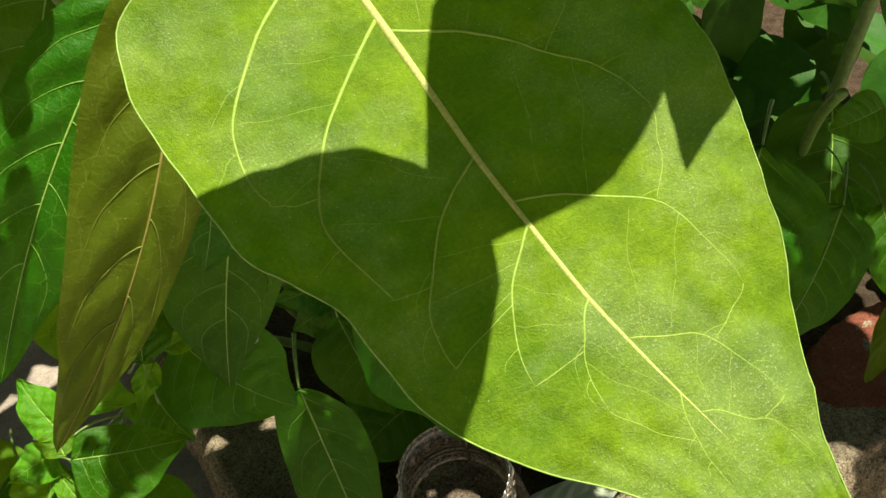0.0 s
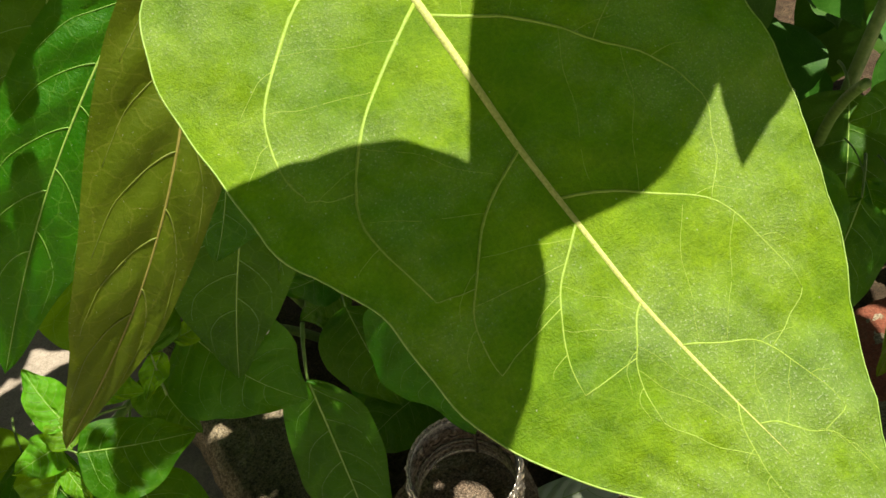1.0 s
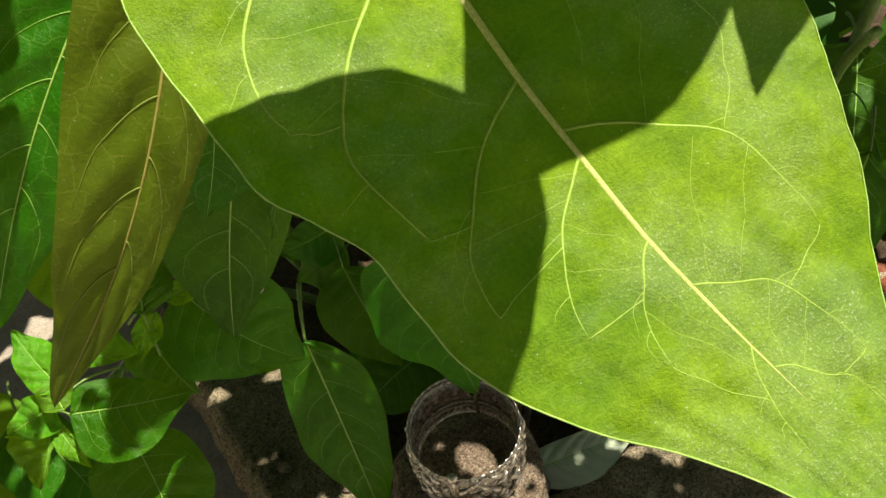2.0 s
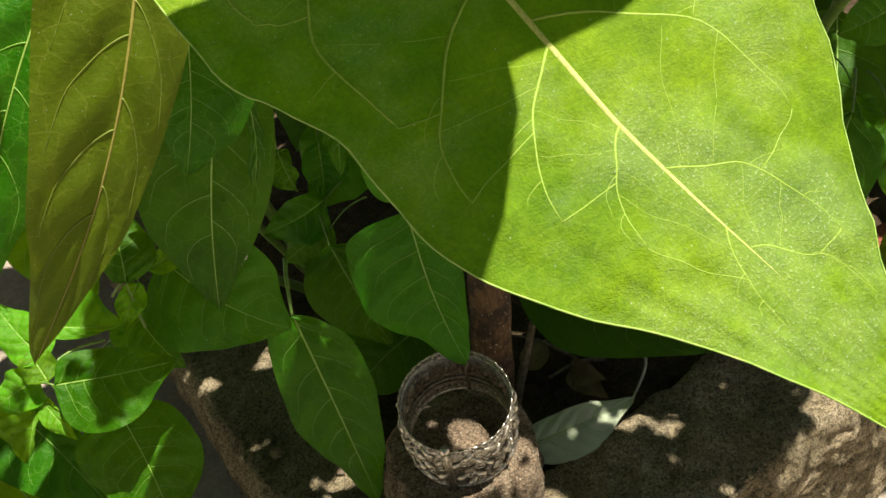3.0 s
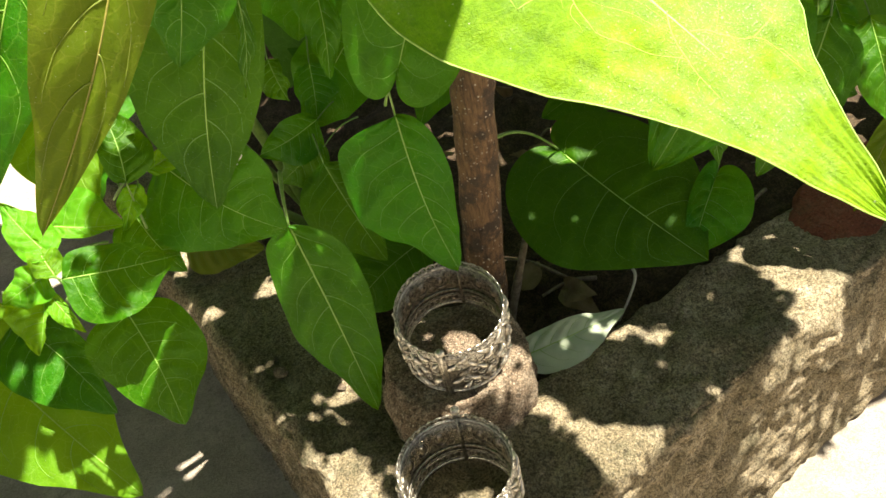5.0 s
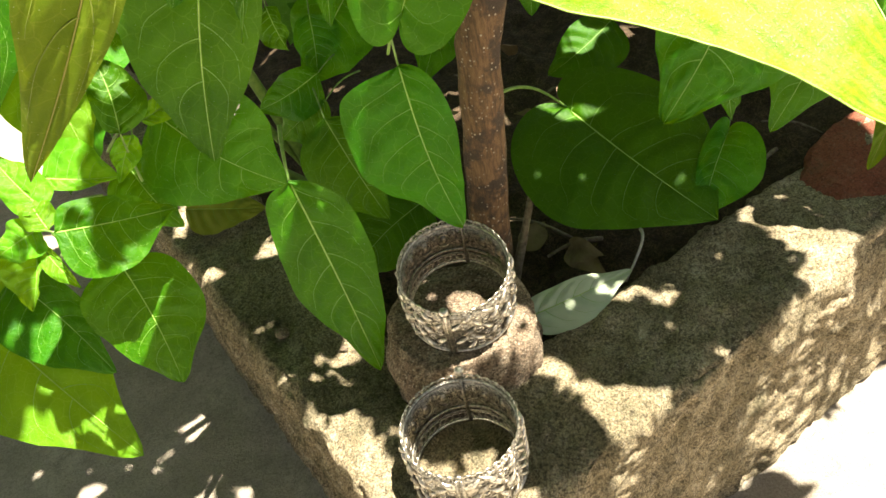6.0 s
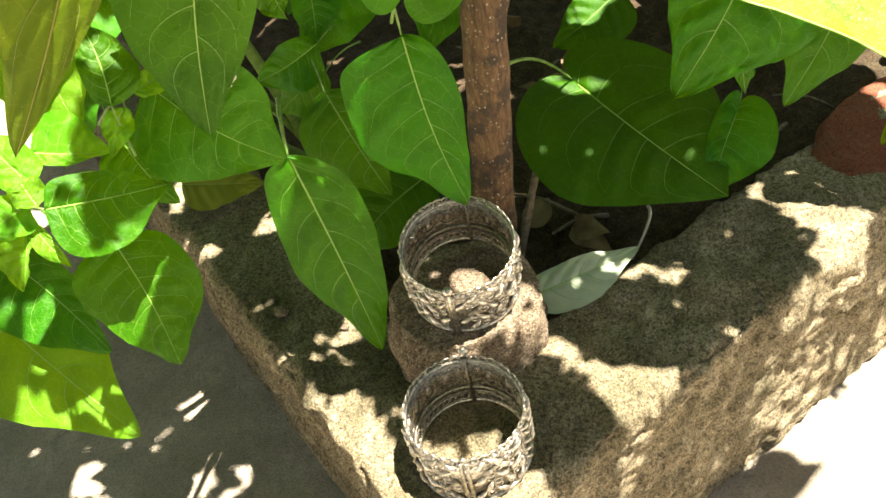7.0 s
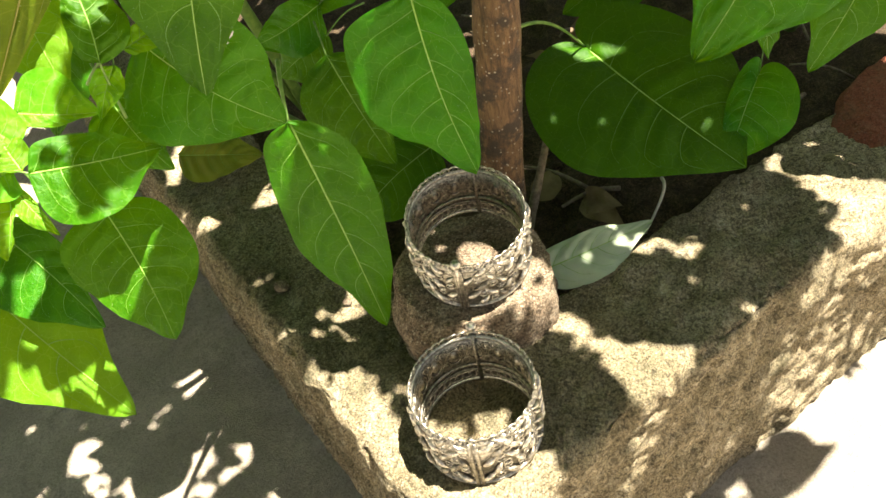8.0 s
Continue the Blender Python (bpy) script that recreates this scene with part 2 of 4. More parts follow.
def joined(pieces):
    verts, faces = [], []
    for v, f in pieces:
        o = len(verts)
        verts += v
        faces += [tuple(i + o for i in q) for q in f]
    return verts, faces


def bend(a, b, lift, steps=10, side=(0, 0, 1)):
    """Points of a bowed line from a to b."""
    a, b, s = Vector(a), Vector(b), Vector(side)
    return [a.lerp(b, i / steps) + s * lift * math.sin(math.pi * i / steps) for i in range(steps + 1)]


def plant(name, at, label, category):
    e = new(name)
    e.location = at
    bpy.context.view_layer.update()
    return tagged(e, label, category)


def part(name, data, mat, parent, label="", uvs=None):
    """A mesh given in world places, under a thing or under a part that itself sits at the world's origin of its thing."""
    verts, faces = data
    root = parent
    while root.parent is not None:
        root = root.parent
    o = root.location
    return mesh_object(name, [Vector(v) - o for v in verts], faces, mat, parent, label, uvs)


# ---- a leaf ----
leaf_count = 0


def leaf(owner, base, tip, normal, wl, wr, heart=0.1, fold=0.0, near=0, old=0, wrink=0, fresh=0, mat=None, stalk=None, arch=0.0, fine=True):
    """A pointed, egg-shaped leaf with a keeled blade, raised midrib and side veins, and a stalk."""
    global leaf_count
    leaf_count += 1
    rng = random.Random(leaf_count * 7 + 1)
    B, T, N = Vector(base), Vector(tip), Vector(normal).normalized()
    Y = (T - B)
    L = Y.length
    Y.normalize()
    X = Y.cross(N).normalized()
    N = X.cross(Y).normalized()
    ph, ph2, lean = rng.uniform(0, 6), rng.uniform(0, 6), rng.uniform(-0.035, 0.035)
    if near:
        lean = 0.0
    arch = arch or rng.uniform(0.03, 0.09)
    wave = 0.0016 if near else rng.uniform(0.001, 0.0028)
    puck = 0.0028 if wrink else (0.0005 if near else 0.0008)
    dent = rng.uniform(0.05, 0.12)
    grain = 0.72 if near else 1.0
    quilt = L * (0.026 if wrink else 0.015)

    bow = (0, 0.16, 0.25, 0.385, 0.57, 0.67, 0.735, 0.83, 1.0), (0.003, 0.0031, 0.0044, 0.0068, 0.0076, 0.006, 0.0045, 0.0025, 0)
    lower = (0, 0.02, 0.065, 0.127, 0.217, 0.337, 0.38, 0.427, 0.478, 0.547, 0.589, 0.655, 0.71, 0.75, 0.795, 0.842, 0.888, 0.94, 1.0), (0.030, 0.046, 0.0515, 0.0555, 0.056, 0.0563, 0.052, 0.0475, 0.0474, 0.0468, 0.0444, 0.038, 0.0295, 0.0237, 0.019, 0.0147, 0.0102, 0.0062, 0)
    upper = (0, 0.03, 0.09, 0.195, 0.37, 0.45, 0.517, 0.58, 0.65, 0.70, 0.755, 0.80, 0.85, 0.90, 1.0), (-0.008, -0.031, -0.0465, -0.0545, -0.0558, -0.051, -0.0456, -0.0397, -0.0342, -0.0268, -0.020, -0.0145, -0.009, -0.005, 0)

    def eased(table, s):
        return sum(float(np.interp(s + d, table[0], table[1])) for d in (-0.02, -0.01, 0, 0.01, 0.02)) / 5

    def prof(s):
        if heart >= 0.2 and s < 0.38:
            return (1 - math.cos(math.pi * s / 0.38)) / 2 * 0.985
        if heart >= 0.2:
            return math.cos(math.pi / 2 * (s - 0.38) / 0.62) ** 0.95 * 0.985
        w = max(math.sin(math.pi * s ** max(0.74 - 0.6 * heart, 0.40)), 0.0) ** (1.0 - 0.24 * min(max((s - 0.12) / 0.36, 0), 1) if fine else 0.92)
        k = min(max((s - 0.70) / 0.30, 0), 1)
        return w * (1 - 0.17 * math.sin(math.pi * k))

    def surf(s, v):
        av = abs(v)
        h = wr if v > 0 else wl
        edge = 1 + 0.035 * math.sin(9 * s + ph + (2 if v > 0 else 0)) + (dent * 0.5) * math.sin(4.3 * s + ph2 + (1 if v > 0 else 3))
        if near:
            edge = 1 + (0.05 * math.sin(17 * s - 4.2) if v < 0 else 0.02 * math.sin(11 * s))
        x = v * h * prof(s) * edge
        y = L * (s - 0.6 * heart * math.sin(math.pi * min(s / 0.38, 1)) * av ** 1.4)
        if heart >= 0.2:
            y = L * (s - av ** 1.3 * (heart * math.sin(math.pi * min(s / 0.38, 1)) + s * (1 - min(s / 0.38, 1))))
        x += lean * L * math.sin(math.pi * s) * 1.2
        if near:
            m0 = eased(bow, s)
            x = m0 + av * (eased(lower if v > 0 else upper, s) * (1 if s < 0.985 else 0.3) - m0) + 0.00012 * av * math.sin(90 * s + 3 * v)
        z = fold * abs(x) * (1 - 0.4 * av) + (0.0 if near else arch * L * math.sin(math.pi * s))
        z += wave * av * av * math.sin(13 * s + ph + (1.5 if v > 0 else 0))
        z += puck * math.sin(34 * s - 9 * av + ph) * av * (1 - av * 0.6) * (1 + math.sin(21 * v + ph2))
        z -= 0.0007 * (1 - min(av * 9, 1)) * (1 - s)
        if near:
            z += 0.0009 * noise.fractal(Vector((x, y, 0.3)) * 95, 1.0, 2.0, 2) * min(av * 6, 1)
        if not near:
            # the blade swells between the side veins
            k = (s - 0.20 * av ** 1.4 - 0.03 - (0.052 if v > 0 else 0.0)) / 0.148
            z += quilt * math.sin(math.pi * k) ** 2 * min(av * 5, 1) * (1 - av ** 4) * min(1, (1 - s) * 3)
        return B + X * x + Y * y + N * z, (x * grain + leaf_count * 0.37, y * grain)

    nu, nv = (190, 60) if near else ((60, 16) if wrink else ((44, 11) if fine else (12, 3)))
    verts, uvs, faces = [], [], []
    for i in range(nu + 1):
        s = (i / nu) ** 1.15
        for j in range(-nv, nv + 1):
            p, q = surf(s, j / nv)
            verts.append(p), uvs.append(q)
    w = 2 * nv + 1
    for i in range(nu):
        for j in range(2 * nv):
            a = i * w + j
            faces.append((a, a + 1, a + w + 1, a + w))
    mat = mat or (THICK if not fine else FRESH if fresh else NEAR if near else OLIVE if old else GREEN)
    blade = part("leaf", (verts, faces), mat, owner, uvs=uvs)
    if not fine:
        return blade
    rad = 0.00145 if near else max(0.00035, min(0.0007, L * 0.0052))
    rib = [surf(0.002 + 0.995 * i / 30, 0)[0] - N * rad * (0.30 if near else -0.25) for i in range(31)]
    part("midrib", tube_data(rib, [rad * (1 - 0.86 * (i / 30) ** 0.8) for i in range(31)], 8), RIB_NEAR if near else RIB_OLD if old else RIB, blade)
    pieces = []
    sides = ((0.07, 0.178, 0.656, 0.299, 0.797), (0.185, 0.315, 0.615, 0.448, 0.776), (0.377, 0.456, 0.571, 0.542, 0.749), (0.47, 0.526, 0.325, 0.603, 0.557), (0.569, 0.605, 0.221, 0.667, 0.432), (0.697, 0.74, 0.218, 0.796, 0.407),
             (0.062, 0.127, -0.447, 0.244, -0.739), (0.205, 0.318, -0.429, 0.442, -0.652), (0.441, 0.533, -0.46, 0.657, -0.675), (0.624, 0.68, -0.352, 0.765, -0.642), (0.724, 0.767, -0.355, 0.829, -0.758))
    if near:
        def along(row, q):
            s0, sm, vm, s1, v1 = row
            b = 4 * q * (1 - q), q * (2 * q - 1)
            wob = 0.010 * math.sin(11 * q + 40 * s0) * q * (1 - q) * 4 * abs(v1)
            return s0 * (1 - b[0] - b[1]) + sm * b[0] + s1 * b[1] + wob * 0.6, vm * b[0] + v1 * b[1] + wob

        r0 = rad * 0.26
        for k, row in enumerate(sides):
            girth = [r0 * 1.45 * (1.2 - 1.15 * row[0]) * (1 - 0.72 * i / 20) for i in range(21)]
            path = [surf(*along(row, i / 20))[0] - N * girth[i] * 0.6 for i in range(21)]
            part("side_vein", tube_data(path, girth, 10), SIDE_NEAR, blade)
            # thinner veins cross to the next side vein and close into loops near the rim
            nxt = sides[k + 1] if k + 1 < len(sides) and sides[k + 1][2] * row[2] > 0 else None
            for qa, qb, thin, out in ((1.0, 0.52, 0.30, 0.05), (0.62, 0.24, 0.16, 0.02), (0.40, 0.10, 0.14, -0.01)) if nxt else ():
                a, b = along(row, qa), along(nxt, qb)
                sg = 1 if a[1] > 0 else -1
                pts = [(a[0] + (b[0] - a[0]) * f, a[1] + (b[1] - a[1]) * f + sg * out * math.sin(math.pi * f) + 0.016 * math.sin(9 * f + 5 * k + 7 * qa) * math.sin(math.pi * f)) for f in (i / 12 for i in range(13))]
                pieces.append(tube_data([surf(*p)[0] - N * r0 * thin * 0.45 for p in pts], r0 * thin, 8))
            # and run out from it towards the rim
            for qa, grow in ((0.45, 0.20), (0.75, 0.15)):
                a = along(row, qa)
                sg = 1 if a[1] > 0 else -1
                end = min(abs(a[1]) + grow, 0.93)
                pts = [(a[0] + (0.028 - 0.018 * (k % 2)) * f * f, sg * (abs(a[1]) + (end - abs(a[1])) * f) + 0.012 * math.sin(8 * f + k)*f) for f in (i / 8 for i in range(9))]
                pieces.append(tube_data([surf(*p)[0] - N * r0 * 0.07 for p in pts], [r0 * 0.22 * (1 - 0.05 * i) for i in range(9)], 8))
    for k, (sg, s0) in enumerate([] if near else [(sg, 0.03 + 0.74 * (k + (0.35 if sg > 0 else 0.0)) / 5) for k in range(5) for sg in (-1, 1)]):
        path = [surf(min(s0 + 0.20 * (0.86 * i / 16) ** 1.4 + 0.12 * max(i / 16 - 0.72, 0), 0.975), sg * (0.86 * i / 16 - 0.25 * max(i / 16 - 0.78, 0)))[0] + N * 0.00022 for i in range(17)]
        pieces.append(tube_data(path, [rad * 0.40 * (1 - 0.78 * i / 16) for i in range(17)], 5))
    part("venation", joined(pieces), SIDE_NEAR if near else SIDE_OLD if old else SIDE, blade)
    if near:
        # the pale, thickened rim of the blade
        for sg in (-1, 1):
            rim = [surf(((i + 0.5) / 80) ** 1.15, sg)[0] for i in range(80)]
            part("leaf_rim", tube_data(rim, 0.00018, 5), RIB, blade)
    if not near and owner in (shrub, young, creep) and mat is not WITHERED:
        e = Vector(stalk) if stalk else B - Y * 0.022 - N * 0.016 + Vector((0, 0.006, 0))
        pts = bend(B + N * rad * 0.2, e, 0.12 * (e - B).length, 12, (0, 0, 1))
        part("leaf_stalk", tube_data(pts, [rad * (1.1 + 0.9 * i / 12) for i in range(13)], 8), STEM, blade)
    return blade


# ---- the raised bed: two wall arms, soil and floor ----
CORNER, E1, E2 = Vector((-0.040, -0.112, 0)), Vector((0.851, 0.525, 0)), Vector((-0.525, 0.851, 0))
FLOOR_Z = -0.20


def plan(a, b, z=0.0):
    return CORNER + E1 * a + E2 * b + Vector((0, 0, z))


def masonry(name, quad, steps, mat, label, seed, rough=0.0075, bevel=0.014, bottom=FLOOR_Z - 0.02, tilt=lambda p: 0.0):
    """A rough cemented block over a four-cornered plan (near outer, far outer, far inner, near inner): worn, rounded edges and a pitted skin."""
    nu, nv, nz = steps
    o = Vector((seed * 3.1, seed, 0))
    verts, index, faces = [], {}, []
    mid = sum((Vector(q) for q in quad), Vector()) / 4

    def skin(i, j, k):
        key = (i, j, k)
        if key in index:
            return index[key]
        u, v, h = (i / nu) ** 1.6, j / nv, (k / nz)
        p = quad[0].lerp(quad[1], u).lerp(quad[3].lerp(quad[2], u), v)
        z = bottom * (1 - h) + tilt(p) * h
        p = Vector((p.x, p.y, z))
        width = (quad[3] - quad[0]).length
        edge = min(j, nv - j) / nv * width
        top = (1 - h) * -bottom
        # round the rim
        d = 0.0
        if edge < bevel and top < bevel:
            a, b = bevel - edge, bevel - top
            d = max(math.hypot(a, b) - bevel, 0.0)
        inward = (quad[0].lerp(quad[3], 0.5) + (quad[1] - quad[0]) * u - p)
        inward.z = 0
        inward = inward.normalized()
        p += (inward - Vector((0, 0, 1))).normalized() * d
        n1 = noise.fractal(p * 14 + o, 1.0, 2.0, 4)
        n2 = noise.fractal(p * 60 + o, 0.8, 2.0, 4)
        n3 = noise.noise(p * 240 + o)
        shift = rough * n1 + rough * 0.40 * n2 + rough * 0.16 * n3
        if k < nz:
            shift += 0.0028 * noise.fractal(Vector((p.x * 22, p.y * 22, p.z * 120)) + o, 0.8, 2.0, 3) + 0.0022 * n2
        out = Vector((0, 0, 1)) if k == nz else -inward
        if k == nz and min(j, nv - j) <= 1:
            out = (Vector((0, 0, 1)) - inward).normalized()
        p += out * shift
        index[key] = len(verts)
        verts.append(p)
        return index[key]

    for i in range(nu):
        for j in range(nv):
            faces.append((skin(i, j, nz), skin(i + 1, j, nz), skin(i + 1, j + 1, nz), skin(i, j + 1, nz)))
        for k in range(nz):
            faces.append((skin(i, 0, k), skin(i + 1, 0, k), skin(i + 1, 0, k + 1), skin(i, 0, k + 1)))
            faces.append((skin(i, nv, k + 1), skin(i + 1, nv, k + 1), skin(i + 1, nv, k), skin(i, nv, k)))
    for j in range(nv):
        for k in range(nz):
            faces.append((skin(0, j, k + 1), skin(0, j + 1, k + 1), skin(0, j + 1, k), skin(0, j, k)))
            faces.append((skin(nu, j, k), skin(nu, j + 1, k), skin(nu, j + 1, k + 1), skin(nu, j, k + 1)))
    return tagged(mesh_object(name, verts, faces, mat), label, "wall", kind="structure")


masonry("wall_left", [plan(0.014, 0.014), plan(-0.004, 1.1), plan(0.086, 1.1), plan(0.096, 0.088)], (210, 40, 64), CEMENT,
        "low cement bed wall, dark with damp and black lichen", 1.0)
masonry("wall_right", [plan(0.0, 0.0), plan(1.3, 0.0), plan(1.3, 0.084), plan(0.080, 0.094)], (250, 42, 70), CEMENT_R,
        "low cement bed wall, gritty and brown, crumbling edge", 2.0, tilt=lambda p: 0.002)
masonry("wall_back_left", [plan(0.0, 1.1), plan(1.3, 1.1), plan(1.3, 1.2), plan(0.0, 1.2)], (30, 8, 8), CEMENT,
        "low cement wall closing the bed behind the plants", 3.0)
masonry("wall_back_right", [plan(1.3, 0.0), plan(1.3, 1.2), plan(1.4, 1.2), plan(1.4, 0.0)], (30, 8, 8), CEMENT,
        "low cement wall closing the far end of the bed", 4.0)


def sheet(name, origin, ux, uy, nx, ny, amp, mat, label, category, grow=1.0, seed=0.0):
    verts, faces = [], []
    for i in range(nx + 1):
        for j in range(ny + 1):
            p = origin + ux * (i / nx) ** grow + uy * (j / ny) ** grow
            q = p + Vector((seed, 0, 0))
            z = amp * noise.fractal(q * 22, 0.9, 2.0, 4) + amp * 0.5 * noise.fractal(q * 85, 0.9, 2.0, 3)
            verts.append(p + Vector((0, 0, z)))
    for i in range(nx):
        for j in range(ny):
            a = i * (ny + 1) + j
            faces.append((a, a + ny + 1, a + ny + 2, a + 1))
    return tagged(mesh_object(name, verts, faces, mat), label, category, kind="structure")


sheet("soil_bed", plan(0.05, 0.05, -0.028), E1 * 1.28, E2 * 1.1, 150, 130, 0.009, SOIL, "damp dark crumbly soil filling the raised bed", "soil", 1.4)
gv, gf = [], []
steps = [-60, -12, -3, -1.2] + [-0.8 + 0.02 * i for i in range(81)] + [1.2, 3, 12, 60]
for gx in steps:
    for gy in steps:
        gv.append((gx, gy, FLOOR_Z + (0.0025 * noise.fractal(Vector((gx, gy, 0)) * 9, 1.0, 2.0, 4) if max(abs(gx), abs(gy)) < 1 else 0)))
for i in range(len(steps) - 1):
    for j in range(len(steps) - 1):
        a = i * len(steps) + j
        gf.append((a, a + len(steps), a + len(steps) + 1, a + 1))
tagged(mesh_object("ground", gv, gf, FLOOR), "grey stained concrete yard floor, worn smooth", "floor", kind="structure")


def boulder(name, at, size, mat, label, seed, turn=0.0, flat=0.0):
    bm = bmesh.new()
    bmesh.ops.create_icosphere(bm, subdivisions=5, radius=1.0)
    for v in bm.verts:
        p = v.co.copy()
        k = 1 + 0.16 * noise.fractal(p * 1.3 + Vector((seed, 0, 0)), 1, 2, 3) + 0.04 * noise.fractal(p * 6 + Vector((seed, 0, 0)), 0.9, 2, 4)
        p *= k
        p = Vector((math.copysign(abs(p.x) ** 0.8, p.x), math.copysign(abs(p.y) ** 0.8, p.y), math.copysign(abs(p.z) ** 0.75, p.z)))
        if flat and p.z > flat:
            p.z = flat + (p.z - flat) * 0.18
        v.co = Vector((p.x * size[0], p.y * size[1], p.z * size[2]))
    me = bpy.data.meshes.new(name)
    bm.to_mesh(me)
    bm.free()
    me.materials.append(mat)
    me.polygons.foreach_set("use_smooth", [True] * len(me.polygons))
    ob = new(name, me)
    ob.matrix_world = pose(*at, 0, 0, turn)
    return tagged(ob, label, "stone")


boulder("stone", (0.004, 0.057, 0.0180), (0.051, 0.046, 0.037), ROCK, "rounded brown field stone wedged in the wall corner", 5.0, 20, 0.6)


# ---- bangles ----
def ring_band(r0, r1, z0, z1, n=96, scallop=0.0, waves=40):
    """A closed band between two radii; its upper edge may be scalloped."""
    verts, faces = [], []
    for i in range(n):
        a = 2 * math.pi * i / n
        up = scallop * abs(math.sin(waves * a / 2))
        for r, z in ((r0, z0), (r1, z0), (r1, z1 + up), (r0, z1 + up)):
            verts.append(Vector((r * math.cos(a), r * math.sin(a), z)))
    for i in range(n):
        for k in range(4):
            a, b = i * 4 + k, i * 4 + (k + 1) % 4
            c, d = ((i + 1) % n) * 4 + k, ((i + 1) % n) * 4 + (k + 1) % 4
            faces.append((a, c, d, b))
    return verts, faces


def on_drum(r, a, z):
    return Vector((r * math.cos(a), r * math.sin(a), z))


def drum_loop(r, a0, z0, ra, rz, wire, n=14, sides=5):
    """A wire oval lying on the drum."""
    pts = [on_drum(r, a0 + ra / r * math.cos(2 * math.pi * i / n), z0 + rz * math.sin(2 * math.pi * i / n)) for i in range(n + 1)]
    return tube_data(pts, wire, sides)


def drum_bead(r, a0, z0, ra, rz, depth):
    """A raised oval boss on the drum."""
    verts, faces = [on_drum(r + depth, a0, z0)], []
    for lvl, (f, h) in enumerate(((0.45, 0.85), (0.8, 0.5), (1.0, -0.2))):
        for i in range(10):
            t = 2 * math.pi * i / 10
            verts.append(on_drum(r + depth * h, a0 + f * ra / r * math.cos(t), z0 + f * rz * math.sin(t)))
    for i in range(10):
        j = (i + 1) % 10
        faces.append((0, 1 + i, 1 + j))
        for lvl in range(2):
            a, b = 1 + lvl * 10, 1 + (lvl + 1) * 10
            faces.append((a + i, b + i, b + j, a + j))
    return verts, faces


def bangle(at, turn, tilt, label):
    R, H = 0.0332, 0.046
    e = new("bangle")
    e.matrix_world = pose(*at, tilt[0], tilt[1], 0) @ pose(0, 0, 0, 0, 0, turn)
    tagged(e, label, "bangle", "bangles on the wall")

    def bit(name, data, mat, owner=e, lab=""):
        return mesh_object(name, data[0], data[1], mat, owner, lab)

    bit("shell", ring_band(R - 0.0006, R, 0.001, H - 0.0035, 128), TARNISH, e, "pierced, blackened silver drum")
    bit("rim_band", ring_band(R - 0.0011, R + 0.0009, H - 0.0062, H - 0.0046), SILVER)
    bit("inner_band", joined([ring_band(R - 0.0022, R - 0.0004, 0.0150, 0.0172), ring_band(R - 0.0018, R - 0.0004, 0.0112, 0.0122)]), TARNISH)
    bit("foot_band", ring_band(R - 0.0014, R + 0.0013, 0.0, 0.0018), SILVER)
    n = 38
    for i in range(n):
        bit("scallop", joined([drum_loop(R, 2 * math.pi * i / n, H - 0.0030, 0.0030, 0.0026, 0.00058, 10), drum_bead(R, 2 * math.pi * i / n, H - 0.0034, 0.0014, 0.0014, 0.0011)]), SILVER)
    ovals, fans, curls = [], [], []
    rr = random.Random(int(abs(turn)))
    m = 16
    for i in range(m):
        a = 2 * math.pi * i / m
        ovals.append(drum_loop(R - 0.0011, a, 0.0275, 0.0046, 0.0062, 0.00075, 16))
        ovals.append(drum_bead(R - 0.0008, a, 0.0275, 0.0030, 0.0042, -0.0016))
        for dz in (0.0215, 0.0335):
            ovals.append(drum_loop(R - 0.0010, a + math.pi / m, dz, 0.0023, 0.0026, 0.0006, 10))
        for k in range(-3, 4):
            fans.append(tube_data([on_drum(R - 0.0010, a + math.pi / m + k * 0.010 + 0.045 * k * f, 0.0178 + 0.019 * f) for f in (0, 0.33, 0.66, 1)], 0.00042, 4))
        for k in range(3):
            curls.append(drum_loop(R - 0.0009, a + 0.13 * k, 0.0066, 0.0028, 0.0028, 0.0005, 10))
    for row, z in enumerate((0.0068, 0.0148, 0.0228, 0.0308, 0.0376)):
        k = 19 if row % 2 else 17
        for i in range(k):
            a = 2 * math.pi * (i + 0.5 * (row % 2)) / k + rr.uniform(-0.04, 0.04)
            lean = (0.0046 if (row + i) % 2 else -0.0046) * rr.uniform(0.5, 1.2)
            dz = rr.uniform(-0.0008, 0.0008)
            if abs(math.sin(a)) < 0.085:
                continue
            # a leaf-shaped boss: a fat, tapering, leaning ridge with wire curls beside it
            ridge = [on_drum(R + 0.0004 + 0.0010 * math.sin(math.pi * f), a + lean * (f - 0.5) * 2 / R, z + dz + 0.0072 * (f - 0.5)) for f in (0, 0.2, 0.4, 0.6, 0.8, 1)]
            piece = tube_data(ridge, [0.0004, 0.0012, 0.0018, 0.0017, 0.0011, 0.0003], 8)
            for dh in (-0.0020, 0.0020):
                curls.append(drum_loop(R + 0.0004, a + math.pi / k, z + dz + dh, 0.0024, 0.0019, 0.00048, 12))
            curls.append(drum_bead(R + 0.0002, a + math.pi / k, z + dz, 0.0011, 0.0011, 0.0012))
            bit("leaf_boss", piece, TARNISH if rr.random() < 0.3 else SILVER)
    bit("filigree", joined(ovals), TARNISH)
    bit("fanwork", joined(fans), TARNISH)
    tagged(bit("scrollwork", joined(curls), SILVER), kind="stuff")
